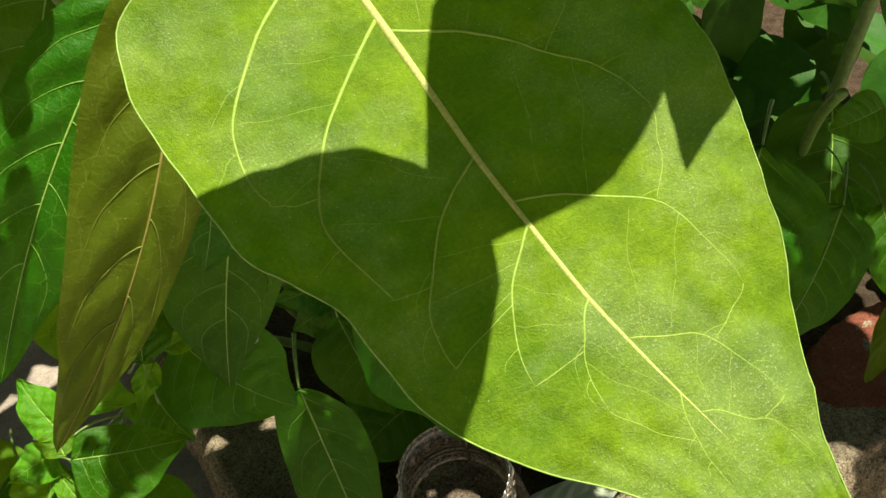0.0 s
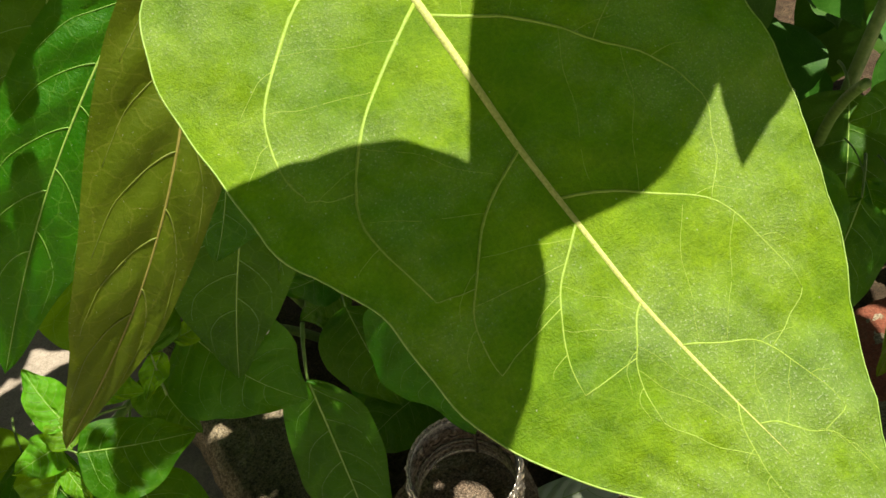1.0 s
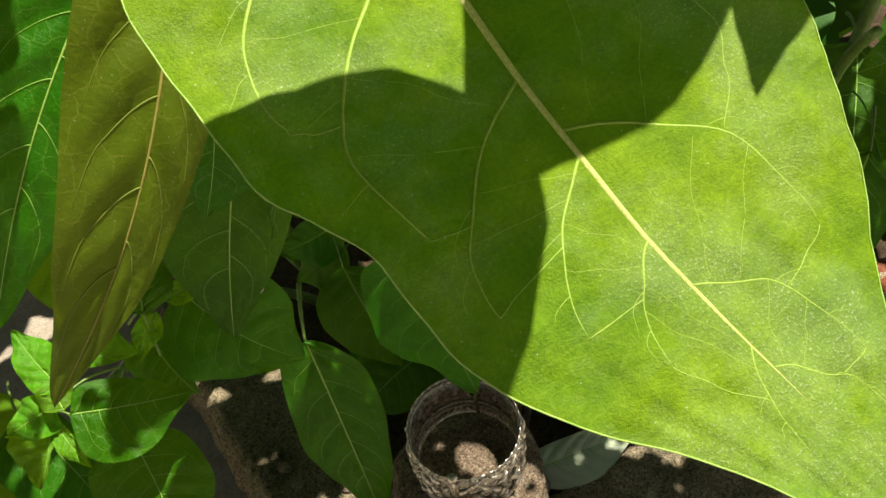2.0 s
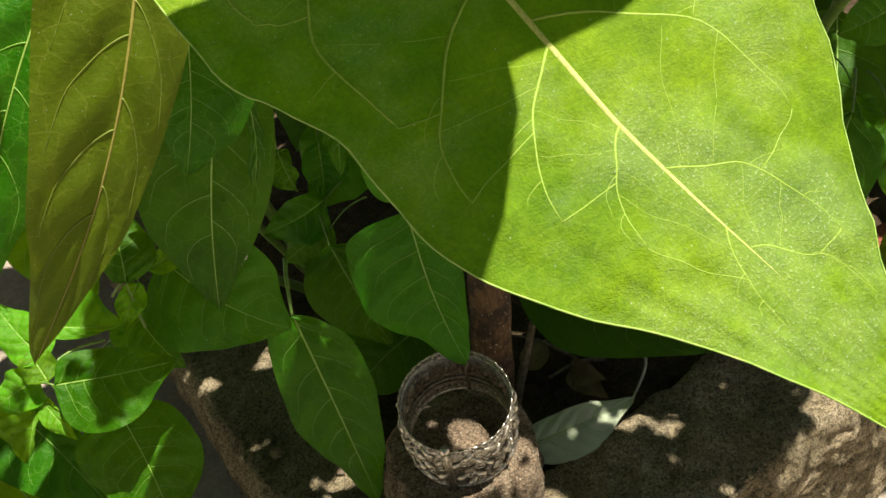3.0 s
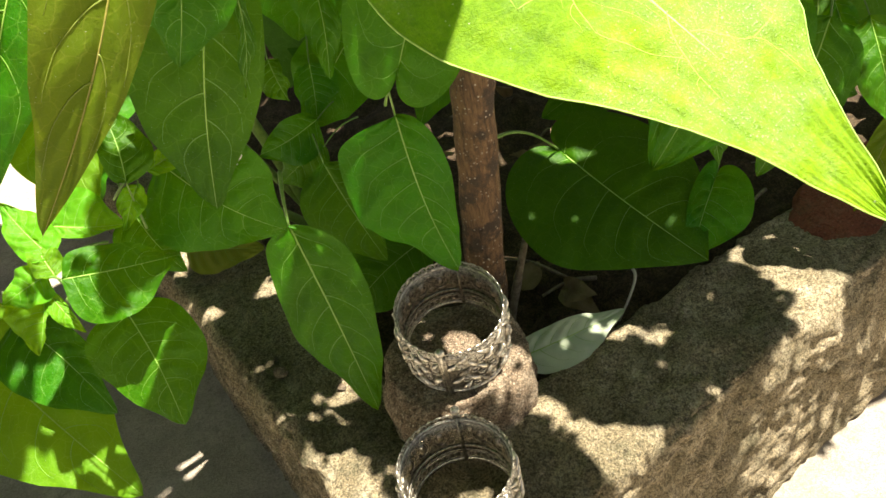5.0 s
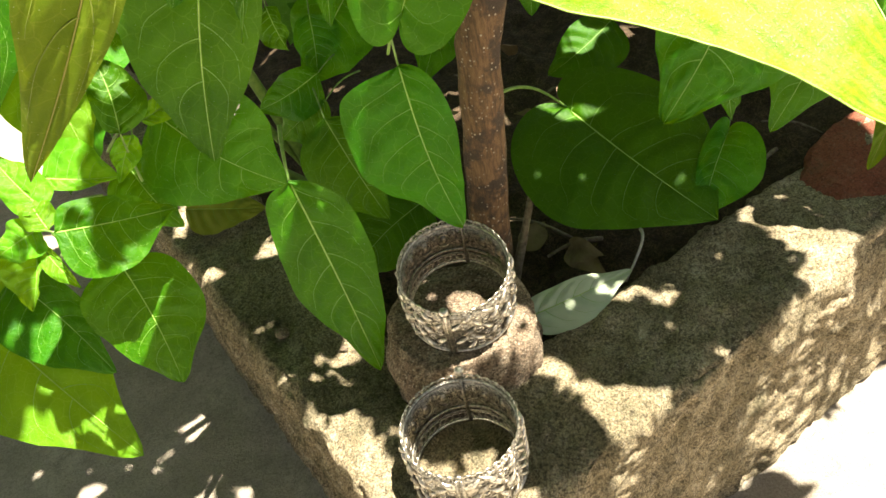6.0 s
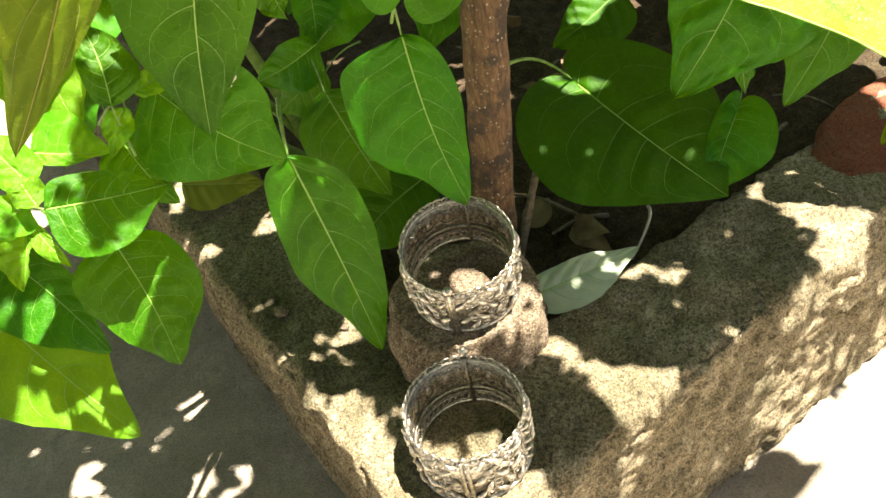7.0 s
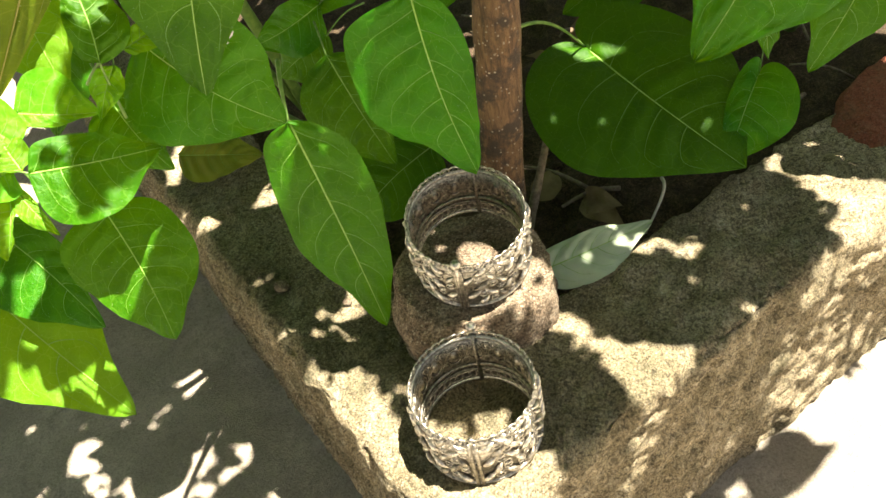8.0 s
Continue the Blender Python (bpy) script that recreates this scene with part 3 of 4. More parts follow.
    for a in (0.0, math.pi):
        hinge = bit("hinge", joined([tube_data([on_drum(R + 0.0012, a + d, 0.0005), on_drum(R + 0.0012, a + d, H - 0.003)], 0.0011, 10) for d in (-0.044, 0.044)]
                                    + [tube_data([on_drum(R - 0.0014, a, 0.001), on_drum(R - 0.0014, a, H - 0.002)], 0.0013, 10)]), TARNISH)
        if a == 0.0:
            pin = bit("clasp_pin", tube_data([on_drum(R + 0.0012, a, 0.0), on_drum(R + 0.0012, a, H + 0.001)], 0.0010, 8), SILVER, hinge)
            bm = bmesh.new()
            bmesh.ops.create_uvsphere(bm, u_segments=16, v_segments=10, radius=0.0030)
            bmesh.ops.translate(bm, verts=bm.verts, vec=on_drum(R + 0.0010, a, H + 0.0022))
            me = bpy.data.meshes.new("pin_head")
            bm.to_mesh(me)
            bm.free()
            me.materials.append(SILVER)
            me.polygons.foreach_set("use_smooth", [True] * len(me.polygons))
            knob = new("pin_head", me)
            knob.parent = hinge
    return e


bangle((0.007, 0.057, 0.0475), -104, (11, 1), "oxidised silver filigree bangle standing on the rounded stone")
bangle((-0.0025, -0.0315, 0.0025), 84, (0, 0), "oxidised silver filigree bangle standing on the cement wall")


# ---- plants ----
shrub = plant("shrub", (0.024, 0.134, -0.03), "leafy green shrub with a brown woody trunk", "shrub")
young = plant("young_plant", (-0.115, 0.305, -0.03), "soft young plant with bright green opposite leaves", "plant")
creep = plant("broadleaf_plant", (0.300, 0.330, -0.03), "broad-leaved green plant growing beside the wall", "plant")
trunk_line = [(0.026, 0.134, -0.045), (0.031, 0.128, 0.02), (0.0335, 0.124, 0.06), (0.038, 0.124, 0.11), (0.0445, 0.122, 0.19), (0.059, 0.122, 0.245), (0.070, 0.120, 0.34), (0.074, 0.118, 0.46), (0.07, 0.115, 0.62)]
tl = []
for i in range(len(trunk_line) - 1):
    for k in range(8):
        tl.append(Vector(trunk_line[i]).lerp(Vector(trunk_line[i + 1]), k / 8))
part("trunk", tube_data(tl, [0.0152 * (1 - 0.30 * i / len(tl)) + 0.004 * max(0, 1 - i / 6) for i in range(len(tl))], 28, 0.10), BARK, shrub)
part("branch", tube_data(bend((0.072, 0.112, 0.50), (0.0139, -0.0690, 0.4450), 0.05, 20), [0.005 - 0.0032 * i / 20 for i in range(21)], 10), STEM, shrub)
part("branch", tube_data(bend((0.043, 0.102, 0.24), (-0.10, 0.20, 0.36), 0.02, 14), [0.004] * 15, 10), STEM, shrub)
part("stem", tube_data(bend((-0.115, 0.305, -0.04), (-0.168, 0.0, 0.19), 0.05, 20), [0.0045 - 0.0022 * i / 20 for i in range(21)], 10), STEM, young)
part("stem", tube_data(bend((-0.115, 0.305, -0.04), (-0.13, 0.09, 0.40), 0.03, 20), [0.005 - 0.002 * i / 20 for i in range(21)], 10), STEM, young)
part("stem", tube_data(bend((0.300, 0.330, -0.04), (0.25, 0.14, 0.26), 0.05, 20), [0.005 - 0.002 * i / 20 for i in range(21)], 10), STEM, creep)
part("stem", tube_data(bend((0.300, 0.330, -0.04), (0.36, 0.26, 0.42), 0.02, 20), [0.006 - 0.002 * i / 20 for i in range(21)], 10), STEM, creep)

leaf(shrub, (0.0139, -0.0706, 0.4453), (0.1143, -0.1872, 0.3298), (0.206, -0.593, 0.778), 0.055, 0.056, 0.0, 0.0, near=1)
leaf(shrub, (0.003, 0.064, 0.220), (0.019, 0.046, 0.123), (-0.20, -0.97, 0.15), 0.020, 0.040, 0.13, 0.12, stalk=(0.002, 0.062, 0.262))
leaf(shrub, (-0.046, -0.001, 0.362), (-0.065, -0.009, 0.303), (0.10, -0.99, 0.10), 0.022, 0.017, 0.08, 0.12)
leaf(shrub, (-0.046, 0.032, 0.339), (-0.084, 0.011, 0.219), (0.15, -0.98, 0.12), 0.024, 0.036, 0.08, -0.1)
leaf(shrub, (-0.105, 0.023, 0.244), (-0.057, 0.014, 0.198), (0.21, -0.90, 0.39), 0.034, 0.027, 0.12, 0.1)
leaf(shrub, (-0.069, 0.058, 0.167), (-0.050, 0.031, 0.029), (-0.10, -0.98, 0.18), 0.025, 0.028, 0.12, -0.1)
leaf(shrub, (0.012, 0.027, 0.263), (0.042, 0.049, 0.333), (0.11, -0.96, 0.25), 0.030, 0.030, 0.24, -0.08)
leaf(shrub, (-0.040, 0.014, 0.331), (-0.052, 0.012, 0.274), (0.62, -0.78, -0.10), 0.004, 0.004, 0.05, -0.05)
leaf(shrub, (-0.055, 0.128, 0.156), (-0.030, 0.106, 0.086), (0.00, -0.95, 0.30), 0.018, 0.029, 0.1, -0.05)
leaf(shrub, (-0.054, 0.149, 0.176), (-0.098, 0.150, 0.157), (-0.20, -0.90, 0.40), 0.018, 0.012, 0.08, 0.1)
leaf(shrub, (-0.008, 0.137, 0.071), (-0.069, 0.108, 0.038), (-0.10, -0.65, 0.75), 0.029, 0.027, 0.1, -0.05)
leaf(shrub, (-0.053, 0.171, 0.204), (-0.057, 0.160, 0.168), (0.00, -0.95, 0.30), 0.017, 0.012, 0.1, 0.1)
leaf(shrub, (-0.056, 0.086, 0.253), (-0.050, 0.077, 0.232), (-0.21, -0.93, 0.31), 0.006, 0.012, 0.08, 0.1)
leaf(shrub, (-0.019, 0.070, 0.297), (-0.023, 0.058, 0.250), (0.21, -0.95, 0.21), 0.008, 0.010, 0.1, 0.1)
leaf(young, (-0.027, -0.022, 0.432), (-0.105, -0.081, 0.288), (0.45, -0.88, 0.12), 0.0145, 0.023, 0.05, 0.1, old=1)
leaf(young, (-0.143, -0.031, 0.229), (-0.096, -0.020, 0.222), (0.25, -0.60, 0.76), 0.013, 0.022, 0.12, -0.12)
leaf(young, (-0.151, -0.005, 0.239), (-0.122, -0.001, 0.230), (0.30, -0.70, 0.65), 0.018, 0.005, 0.14, 0.1, fresh=1)
leaf(young, (-0.150, 0.045, 0.286), (-0.133, 0.005, 0.238), (0.10, -0.75, 0.65), 0.021, 0.025, 0.1, -0.05, fresh=1)
leaf(young, (-0.114, 0.004, 0.248), (-0.121, 0.029, 0.274), (0.40, -0.60, 0.70), 0.009, 0.014, 0.1, 0.1)
leaf(young, (-0.106, 0.011, 0.248), (-0.087, 0.024, 0.251), (0.31, -0.62, 0.72), 0.005, 0.006, 0.08, 0.1, fresh=1)
leaf(young, (-0.113, 0.011, 0.242), (-0.120, -0.006, 0.230), (0.61, -0.61, 0.51), 0.006, 0.006, 0.08, 0.2, fresh=1)
leaf(young, (-0.131, 0.028, 0.218), (-0.112, 0.011, 0.186), (0.20, -0.81, 0.55), 0.012, 0.016, 0.1, 0.05)
leaf(young, (-0.149, -0.020, 0.233), (-0.167, -0.003, 0.254), (0.30, -0.60, 0.75), 0.009, 0.010, 0.1, 0.1, fresh=1)
leaf(young, (-0.153, -0.023, 0.227), (-0.173, -0.033, 0.222), (0.10, -0.62, 0.78), 0.010, 0.009, 0.1, -0.1, fresh=1)
leaf(young, (-0.147, -0.028, 0.228), (-0.156, -0.014, 0.240), (0.30, -0.51, 0.81), 0.007, 0.007, 0.08, 0.15, fresh=1)
leaf(young, (-0.157, -0.024, 0.222), (-0.163, -0.046, 0.201), (0.10, -0.70, 0.70), 0.002, 0.016, 0.1, 0.05, fresh=1)
leaf(young, (-0.156, -0.026, 0.220), (-0.143, -0.038, 0.202), (0.40, -0.60, 0.70), 0.003, 0.005, 0.05, 0.2, fresh=1)
leaf(young, (-0.132, -0.021, 0.200), (-0.116, -0.055, 0.149), (0.15, -0.80, 0.58), 0.025, 0.026, 0.1, -0.1)
leaf(young, (-0.298, 0.074, 0.130), (-0.193, -0.013, 0.039), (0.15, -0.62, 0.77), 0.038, 0.049, 0.1, 0.05, fresh=1)
leaf(young, (-0.248, 0.059, 0.133), (-0.196, 0.016, 0.084), (0.20, -0.62, 0.75), 0.016, 0.030, 0.1, 0.05)
leaf(creep, (0.103, 0.205, 0.077), (0.185, 0.106, 0.034), (0.00, -0.40, 0.92), 0.066, 0.073, 0.2, 0.1, stalk=(0.040, 0.120, 0.150))
leaf(creep, (0.204, 0.151, 0.072), (0.177, 0.117, 0.030), (-0.20, -0.70, 0.68), 0.031, 0.013, 0.2, -0.1)
leaf(creep, (0.203, 0.126, 0.242), (0.143, 0.093, 0.132), (-0.20, -0.90, 0.38), 0.052, 0.038, 0.1, -0.05, wrink=1)
leaf(creep, (0.260, 0.137, 0.186), (0.212, 0.105, 0.102), (-0.10, -0.91, 0.40), 0.028, 0.026, 0.1, -0.03)
leaf(creep, (0.184, 0.111, 0.156), (0.186, 0.100, 0.120), (0.00, -0.95, 0.30), 0.008, 0.006, 0.06, -0.1)
leaf(creep, (0.337, 0.167, 0.088), (0.301, 0.139, 0.024), (-0.20, -0.84, 0.50), 0.014, 0.011, 0.08, 0.1, old=1)
leaf(creep, (0.289, 0.147, 0.176), (0.299, 0.108, 0.112), (-0.10, -0.86, 0.50), 0.016, 0.017, 0.08, 0.05)
leaf(creep, (0.277, 0.168, 0.178), (0.283, 0.145, 0.141), (-0.10, -0.86, 0.50), 0.011, 0.011, 0.1, 0.05)
leaf(creep, (0.166, 0.341, 0.063), (0.103, 0.309, 0.039), (0.00, -0.60, 0.80), 0.033, 0.022, 0.12, 0.1)
leaf(shrub, (-0.024, 0.179, 0.213), (-0.064, 0.161, 0.163), (-0.32, -0.80, 0.50), 0.030, 0.030, 0.08, -0.12)
leaf(shrub, (-0.017, 0.095, 0.315), (-0.024, 0.080, 0.251), (-0.29, -0.93, 0.22), 0.016, 0.016, 0.08, -0.02)
leaf(shrub, (-0.054, 0.141, 0.160), (-0.089, 0.141, 0.138), (-0.32, -0.86, 0.40), 0.017, 0.017, 0.08, -0.04)
leaf(shrub, (-0.050, 0.169, 0.091), (-0.025, 0.141, 0.034), (0.10, -0.87, 0.48), 0.036, 0.036, 0.1, -0.09)
leaf(shrub, (0.087, 0.247, 0.212), (0.086, 0.218, 0.148), (-0.08, -0.91, 0.40), 0.022, 0.022, 0.1, 0.03)
leaf(shrub, (0.013, 0.185, 0.233), (0.022, 0.158, 0.169), (-0.03, -0.93, 0.37), 0.026, 0.026, 0.1, 0.15)
leaf(shrub, (-0.053, 0.233, 0.265), (-0.064, 0.216, 0.198), (0.29, -0.94, 0.19), 0.033, 0.033, 0.1, 0.15)
leaf(young, (-0.079, 0.062, 0.395), (-0.173, -0.005, 0.255), (0.28, -0.93, 0.23), 0.028, 0.028, 0.08, -0.12)
leaf(young, (-0.133, 0.134, 0.407), (-0.202, 0.106, 0.278), (-0.02, -0.98, 0.21), 0.038, 0.038, 0.08, 0.15)
leaf(young, (-0.148, 0.112, 0.248), (-0.181, 0.060, 0.227), (0.14, -0.48, 0.86), 0.029, 0.029, 0.08, -0.12)
leaf(creep, (0.301, 0.254, 0.192), (0.263, 0.160, 0.075), (0.04, -0.80, 0.60), 0.049, 0.049, 0.1, 0.00)
leaf(creep, (0.286, 0.160, 0.236), (0.256, 0.161, 0.224), (-0.18, -0.94, 0.28), 0.016, 0.016, 0.1, 0.14)

# leaf lying on the wall, and a pale one beside the stone
leaf(young, (-0.217, 0.239, 0.022), (-0.147, 0.224, 0.02), (0.05, -0.45, 0.9), 0.022, 0.022, 0.05, 0.0, mat=WITHERED)
fallen = plant("fallen_leaf", (0.08, 0.07, 0.0), "pale grey-green fallen leaf lying beside the stone", "leaf")
leaf(fallen, (0.040, 0.072, 0.004), (0.124, 0.096, 0.010), (-0.1, -0.45, 0.9), 0.014, 0.020, 0.03, 0.1, mat=PALE)

part("stem", tube_data(bend((-0.215, 0.130, 0.236), (-0.140, 0.195, 0.196), 0.006, 14), [0.0052 - 0.001 * i / 14 for i in range(15)], 12, 0.06), STEM, young)
part("stem", tube_data(bend((-0.150, 0.16, 0.23), (-0.115, 0.305, -0.03), 0.012, 14), [0.0034] * 15, 10, 0.06), STEM, young)

# ---- unseen leaves added above for shade, and foliage behind ----
rng = random.Random(11)
holes = []  # gaps left for sun patches in the added leaves: middle cast to height 0, and a radius


def cast(p):
    """Where the shadow of p falls at height 0."""
    return p - SUN * (p.z / SUN.z)


def sunlit(z, places):
    """Sunny places at one height: x, y and a radius each."""
    for x, y, r in places:
        holes.append((cast(Vector((x, y, z))), r))


sunlit(0.425, [(0.025, -0.090, 0.085)])
sunlit(0.385, [(0.060, -0.130, 0.100)])
sunlit(0.35, [(0.095, -0.165, 0.080)])
sunlit(0.28, [(-0.112, 0.100, 0.004), (0.022, -0.004, 0.002), (-0.035, 0.001, 0.003), (-0.069, -0.025, 0.002)])
sunlit(0.25, [(-0.130, 0.061, 0.009), (-0.113, 0.065, 0.004)])
sunlit(0.23, [(-0.154, 0.067, 0.012), (-0.149, 0.042, 0.010), (-0.151, 0.080, 0.009), (-0.158, 0.028, 0.007), (-0.146, 0.009, 0.008), (-0.157, 0.009, 0.007), (-0.129, -0.051, 0.008), (-0.119, -0.061, 0.005), (-0.146, -0.035, 0.007), (-0.123, 0.018, 0.005), (-0.117, 0.050, 0.005)])
sunlit(0.195, [(-0.011, 0.086, 0.007), (-0.016, 0.070, 0.005), (-0.023, 0.065, 0.005), (-0.008, 0.096, 0.004)])
sunlit(0.16, [(-0.165, -0.019, 0.004), (-0.151, -0.035, 0.003), (-0.210, 0.024, 0.010)])
sunlit(0.075, [(-0.077, 0.050, 0.003), (-0.078, 0.072, 0.003)])
sunlit(0.07, [(0.021, 0.025, 0.007), (0.031, 0.033, 0.006), (0.013, 0.016, 0.006)])
sunlit(0.06, [(-0.250, -0.011, 0.015), (-0.229, -0.016, 0.012), (-0.210, -0.012, 0.012), (-0.292, 0.114, 0.013), (-0.209, 0.012, 0.004), (0.139, 0.329, 0.011), (0.155, 0.348, 0.008)])
sunlit(0.05, [(0.010, 0.061, 0.009), (0.018, 0.052, 0.006)])
sunlit(0.03, [(0.025, 0.032, 0.008), (0.013, 0.028, 0.007), (-0.004, 0.031, 0.006), (0.037, 0.045, 0.005)])
sunlit(0.005, [(0.145, 0.092, 0.006), (0.143, 0.074, 0.004), (0.115, 0.082, 0.003), (0.101, 0.081, 0.002), (0.126, 0.083, 0.003), (0.073, 0.077, 0.003)])
sunlit(0, [(-0.108, 0.016, 0.011), (-0.099, 0.002, 0.011), (-0.080, 0.009, 0.013), (-0.078, -0.011, 0.016), (-0.066, -0.019, 0.012), (-0.086, -0.020, 0.009), (-0.076, -0.036, 0.006), (-0.102, 0.052, 0.003), (-0.112, 0.127, 0.005), (-0.050, -0.038, 0.006), (0.042, 0.037, 0.007), (0.053, 0.031, 0.006), (0.063, 0.020, 0.005), (0.075, 0.009, 0.005), (0.083, -0.005, 0.009), (0.097, -0.009, 0.012)])
sunlit(0, [(0.111, -0.004, 0.010), (0.088, -0.021, 0.008), (0.101, -0.027, 0.007), (0.227, 0.137, 0.006), (0.211, 0.141, 0.004), (0.238, 0.130, 0.005), (0.238, 0.112, 0.008), (0.248, 0.098, 0.010), (0.252, 0.082, 0.013), (0.252, 0.062, 0.013), (0.240, 0.069, 0.008), (0.225, 0.049, 0.005), (0.215, 0.041, 0.004), (0.260, 0.045, 0.017), (-0.022, -0.037, 0.008), (0.005, -0.035, 0.008)])
sunlit(0, [(-0.010, -0.045, 0.007), (-0.033, -0.030, 0.005), (0.025, -0.062, 0.009), (0.015, -0.072, 0.010), (0.033, -0.068, 0.007), (0.010, -0.061, 0.007), (0.016, 0.024, 0.004), (0.030, 0.026, 0.005), (0.246, 0.113, 0.007), (0.262, 0.082, 0.012), (0.268, 0.068, 0.013), (0.273, 0.098, 0.006), (0.255, 0.099, 0.007)])
sunlit(-0.03, [(0.160, 0.016, 0.002), (0.212, 0.039, 0.003), (0.196, 0.020, 0.002), (0.229, 0.059, 0.003)])
sunlit(-0.09, [(0.156, -0.015, 0.003), (0.088, -0.030, 0.003)])
sunlit(-0.13, [(0.228, 0.037, 0.007), (0.263, 0.065, 0.008), (0.293, 0.088, 0.009), (0.246, 0.053, 0.006)])
sunlit(-0.2, [(-0.298, 0.090, 0.008), (-0.239, 0.078, 0.004), (-0.227, 0.100, 0.005), (-0.288, 0.177, 0.006), (-0.268, 0.174, 0.003), (-0.327, 0.080, 0.008), (-0.367, 0.087, 0.005), (-0.190, 0.050, 0.005), (0.265, 0.059, 0.010), (0.298, 0.074, 0.011), (0.290, 0.034, 0.024), (0.263, 0.000, 0.018), (0.268, -0.018, 0.020), (0.244, 0.050, 0.005), (0.243, -0.008, 0.010), (0.319, 0.060, 0.022)])
sunlit(-0.2, [(0.337, 0.101, 0.023)])
covered = []  # cast middle, cast axis, half length, cast side, half width of each added shade leaf


def hidden(q):
    for g, d, hl, x, hw in covered:
        v = q - g
        if abs(v.x) < hl and abs(v.y) < hl and (v.dot(d) / hl) ** 2 + (v.dot(x) / hw) ** 2 < 1:
            return True
    return False


def shade_canopy(spots, sizes, tries):
    """Fills the given spots with unseen leaves added for shade, but for the gaps."""
    for q in spots:
        if hidden(q) or any((q - h).length < r for h, r in holes):
            continue
        for k in range(tries):
            size = rng.uniform(*sizes) * (1 - 0.06 * k)
            d = Vector((rng.uniform(-1, 1), rng.uniform(-1, 1), 0)).normalized()
            x = Vector((-d.y, d.x, 0))
            g = q + d * size * rng.uniform(-0.3, 0.3) + x * size * rng.uniform(-0.15, 0.15)
            ring = [g + d * size * 0.5 * f * math.cos(0.524 * j) + x * size * 0.30 * f * math.sin(0.524 * j) for f in (1.0, 0.5) for j in range(12)] + [g]
            if any((p - h).length < r for p in ring for h, r in holes) or any(((h - g).dot(d) / size * 2) ** 2 + ((h - g).dot(x) / size * 3.2) ** 2 < 1 for h, r in holes):
                continue
            c = g + SUN * (rng.uniform(0.50, 0.64) / SUN.z)
            tip = Vector((0, 0, rng.uniform(-0.25, 0.1) * size))
            # parented to the shrub, but out of view and only there to block sun
            leaf(shrub, c - d * size / 2, c + d * size / 2 + tip, SUN + Vector((rng.uniform(-0.25, 0.25), rng.uniform(-0.25, 0.25), 0)), size * 0.31, size * 0.31, 0.1, 0.08, fine=False)
            covered.append((g, d, size * 0.46, x, size * 0.26))
            break


def spots_over(a0, a1, b0, b1, step):
    out = [plan(a0 + step * i + rng.uniform(-0.3, 0.3) * step, b0 + step * j + rng.uniform(-0.3, 0.3) * step) for i in range(int((a1 - a0) / step)) for j in range(int((b1 - b0) / step))]
    rng.shuffle(out)
    return out


shade_canopy(spots_over(-0.22, 0.62, 0.0, 0.95, 0.045), (0.085, 0.125), 6)
shade_canopy(spots_over(-0.20, 0.50, 0.0, 0.36, 0.020), (0.045, 0.080), 11)
shade_canopy(spots_over(-0.02, 0.50, -0.06, 0.0, 0.026), (0.04, 0.07), 6)
shade_canopy(spots_over(-0.40, -0.02, 0.10, 0.62, 0.026), (0.045, 0.085), 9)
shade_canopy(spots_over(-0.40, -0.02, 0.10, 0.62, 0.017), (0.028, 0.05), 8)
shade_canopy(spots_over(-0.65, -0.15, 0.30, 1.0, 0.05), (0.09, 0.13), 5)
shade_canopy(spots_over(-0.12, 0.42, 0.0, 0.24, 0.0105), (0.026, 0.046), 12)
shade_canopy(spots_over(0.0, 0.55, -0.032, 0.004, 0.011), (0.022, 0.038), 10)
# tiny leaves added only to close stray flecks of sun
shade_canopy(spots_over(-0.05, 0.40, 0.0, 0.26, 0.0075), (0.013, 0.024), 10)
shade_canopy(spots_over(-0.32, -0.03, 0.05, 0.48, 0.011), (0.018, 0.034), 10)


def shadow_leaf(a, b, w, up, wl=0.0):
    """An unseen leaf added towards the sun, above a place, to cast its shadow there."""
    leaf(shrub, Vector(a) + SUN * up, Vector(b) + SUN * up, SUN + Vector((0, -0.2, 0.4)), wl or w, w, 0.10, 0.0, fine=False, mat=GREEN)


# three added to shape the shadows on the foremost leaf
shadow_leaf((0.0480, -0.1395, 0.3838), (-0.0281, -0.1405, 0.4032), 0.0195, 0.12, 0.0347)
shadow_leaf((0.0858, -0.0659, 0.4298), (0.0337, -0.1386, 0.3883), 0.0258, 0.125, 0.0258)
shadow_leaf((0.1034, -0.0701, 0.4220), (0.0894, -0.1176, 0.3895), 0.0115, 0.12, 0.0115)
# others, also unseen, are added out past the wall to dapple the floor
shadow_leaf((0.1755, 0.000, -0.200), (0.2554, 0.0275, -0.200), 0.022, 0.80)
shadow_leaf((0.221, 0.046, -0.200), (0.2153, -0.006, -0.200), 0.018, 0.80)
shadow_leaf((0.173, 0.019, -0.200), (0.210, 0.027, -0.200), 0.014, 0.80)

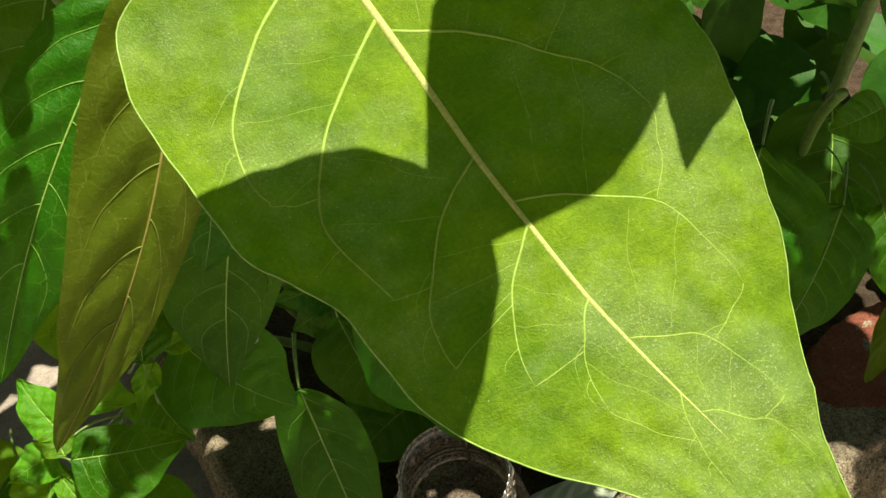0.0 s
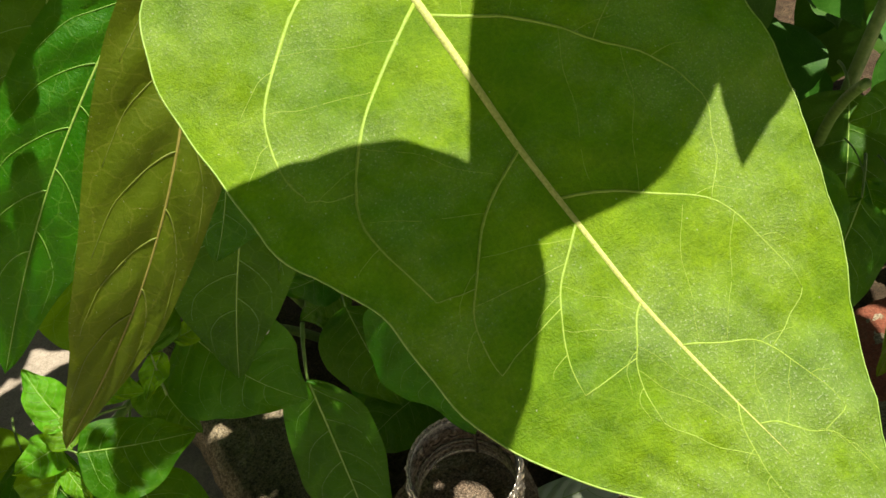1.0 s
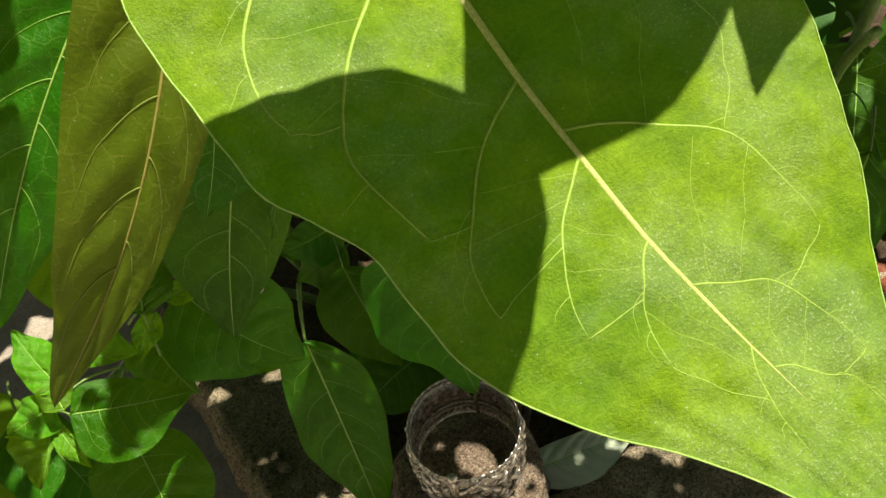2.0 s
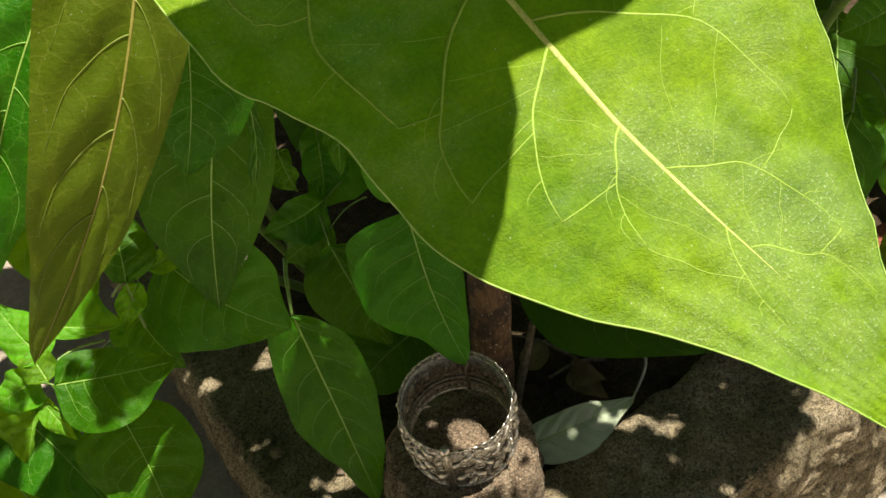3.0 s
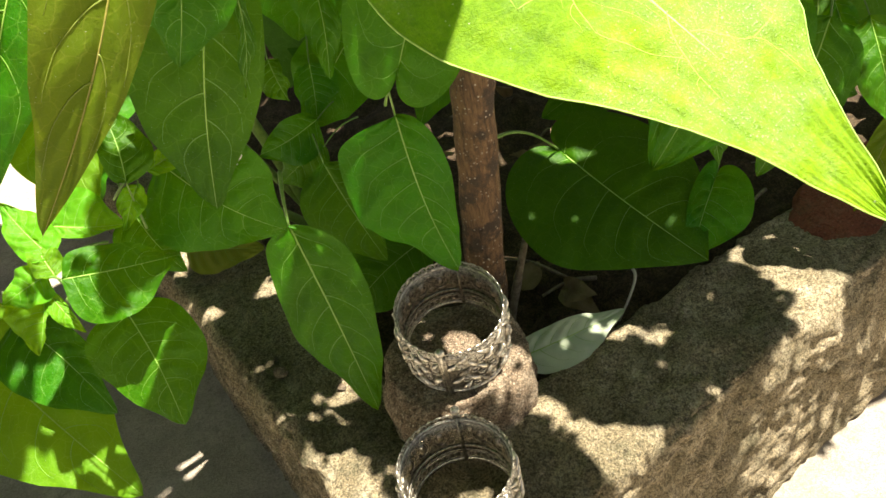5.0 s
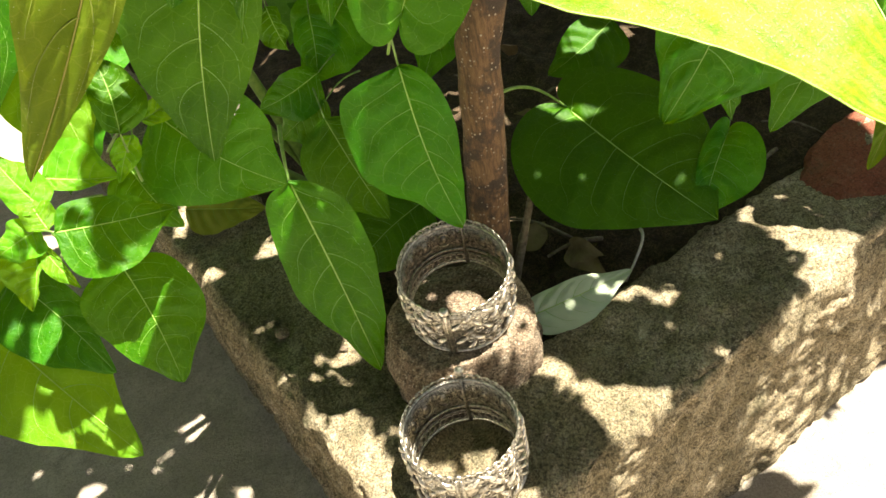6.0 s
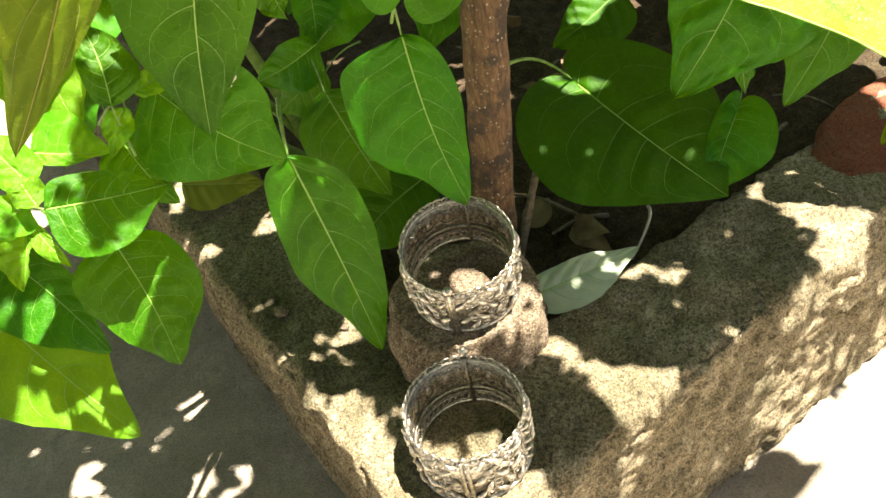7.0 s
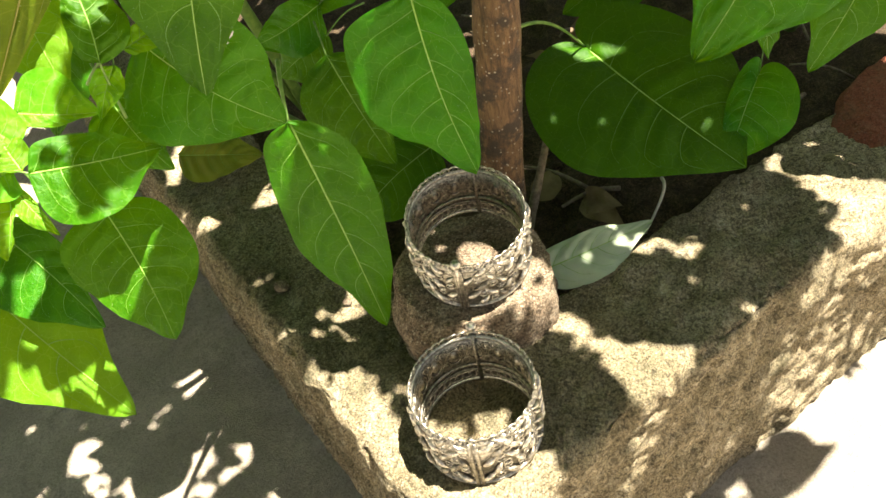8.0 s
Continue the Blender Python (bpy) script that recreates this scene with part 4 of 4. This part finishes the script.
for i in range(110):
    c = Vector((rng.uniform(-0.42, 0.55), rng.uniform(0.26, 0.62), rng.uniform(0.03, 0.44)))
    if c.y < 0.34 and 0.03 < c.x < 0.3 and c.z < 0.14:
        continue
    d = Vector((rng.uniform(-0.7, 0.7), rng.uniform(-0.9, 0.1), rng.uniform(-1, -0.1))).normalized()
    size = rng.uniform(0.07, 0.12)
    n = Vector((rng.uniform(-0.4, 0.4), -0.8, rng.uniform(0.2, 0.9)))
    leaf(shrub if c.x < 0.2 else creep, c - d * size / 2, c + d * size / 2, n, size * 0.32, size * 0.32, 0.12, rng.uniform(-0.1, 0.2), fine=c.y < 0.36)

# low leaves over the soil at the back of the bed
back = random.Random(23)
for i in range(34):
    c = Vector((back.uniform(0.10, 0.55), back.uniform(0.42, 0.66), back.uniform(0.03, 0.20)))
    d = Vector((back.uniform(-0.7, 0.7), back.uniform(-0.9, 0.1), back.uniform(-0.8, -0.1))).normalized()
    size = back.uniform(0.07, 0.11)
    leaf(creep, c - d * size / 2, c + d * size / 2, Vector((back.uniform(-0.4, 0.4), -0.7, back.uniform(0.4, 0.9))), size * 0.33, size * 0.33, 0.12, back.uniform(-0.1, 0.2), fine=False)


# ---- small things on the soil and the wall ----
def stick(name, line, r, mat, label, category):
    e = plant(name, line[0], label, category)
    part(name + "_shaft", tube_data(line, [r * (1 - 0.4 * i / (len(line) - 1)) for i in range(len(line))], 8, 0.15), mat, e)
    return e


stick("root", [Vector((0.139, 0.132, 0.012)) + Vector((-0.017, -0.026, -0.024)) * (i / 10) + Vector((0.006, 0, 0.010)) * math.sin(math.pi * i / 10) for i in range(11)], 0.0013, ROOT,
      "thin white dangling root over the soil", "root")
stick("plant_stake", bend((0.040, 0.118, -0.02), (0.066, 0.152, 0.046), 0.0, 6), 0.0042, TWIG, "short pale dead stalk stuck in the soil", "stalk")
for i in range(16):
    p = Vector((rng.uniform(0.05, 0.32), rng.uniform(0.14, 0.40), -0.02))
    q = p + Vector((rng.uniform(-0.05, 0.05), rng.uniform(-0.05, 0.05), rng.uniform(0, 0.02)))
    stick("twig", bend(p, q, 0.006, 6), rng.uniform(0.0007, 0.002), TWIG, "dry grey-brown twig lying on the soil", "twig")
for i in range(44):
    p = Vector((rng.uniform(-0.12, 0.36), rng.uniform(0.14, 0.46), -0.016 + rng.uniform(0, 0.006)))
    if (p - CORNER).dot(E2) < 0.12 or (p - CORNER).dot(E1) < 0.12:
        continue
    d = Vector((rng.uniform(-1, 1), rng.uniform(-1, 1), rng.uniform(0, 0.4))).normalized() * rng.uniform(0.012, 0.045)
    e = plant("dry_leaf", p, "curled dry brown leaf fallen on the soil", "leaf")
    tagged(e, group="dry leaves on the soil")
    leaf(e, p, p + d, Vector((rng.uniform(-0.5, 0.5), rng.uniform(-0.6, 0.3), 1)), d.length * 0.3, d.length * 0.3, 0.08, rng.uniform(0.1, 0.5), mat=DRY, arch=0.15, fine=False)
for i in range(26):
    p = Vector((rng.uniform(0.06, 0.25), rng.uniform(0.12, 0.32), -0.026))
    if (p - CORNER).dot(E2) < 0.11:
        continue
    r = rng.uniform(0.002, 0.006)
    boulder("soil_clod", p, (r, r * rng.uniform(0.7, 1.1), r * 0.7), SOIL, "small crumb of dark soil", i, rng.uniform(0, 180))
boulder("brick_shard", plan(0.475, 0.062, -0.006), (0.075, 0.036, 0.015), BRICK, "worn red brick fragment set in the wall top", 9.0, 40, 0.5)
for p, r in (((-0.128, 0.098, 0.004), 0.0052), ((-0.082, 0.075, 0.003), 0.003)):
    boulder("pebble", p, (r, r * 0.8, r * 0.6), ROCK, "small ochre pebble set in the wall top", p[0] * 40)

# a chalky bird dropping dried on a leaf
dv = []
for k in range(7):
    f = k / 6
    c = Vector((-0.0665, 0.0150, 0.2435)) + Vector((0.0018 * math.sin(5 * f), -0.001, -0.006 * f + 0.003))
    dv.append(tube_data([c + Vector((-0.0012, 0, 0)), c, c + Vector((0.0012, 0, 0.0004))], [0.0005, 0.0011 - 0.0006 * abs(f - 0.4), 0.0004], 6, 0.4, k))
part("dropping", joined(dv), ROOT, shrub, "dried white bird dropping on the leaf")
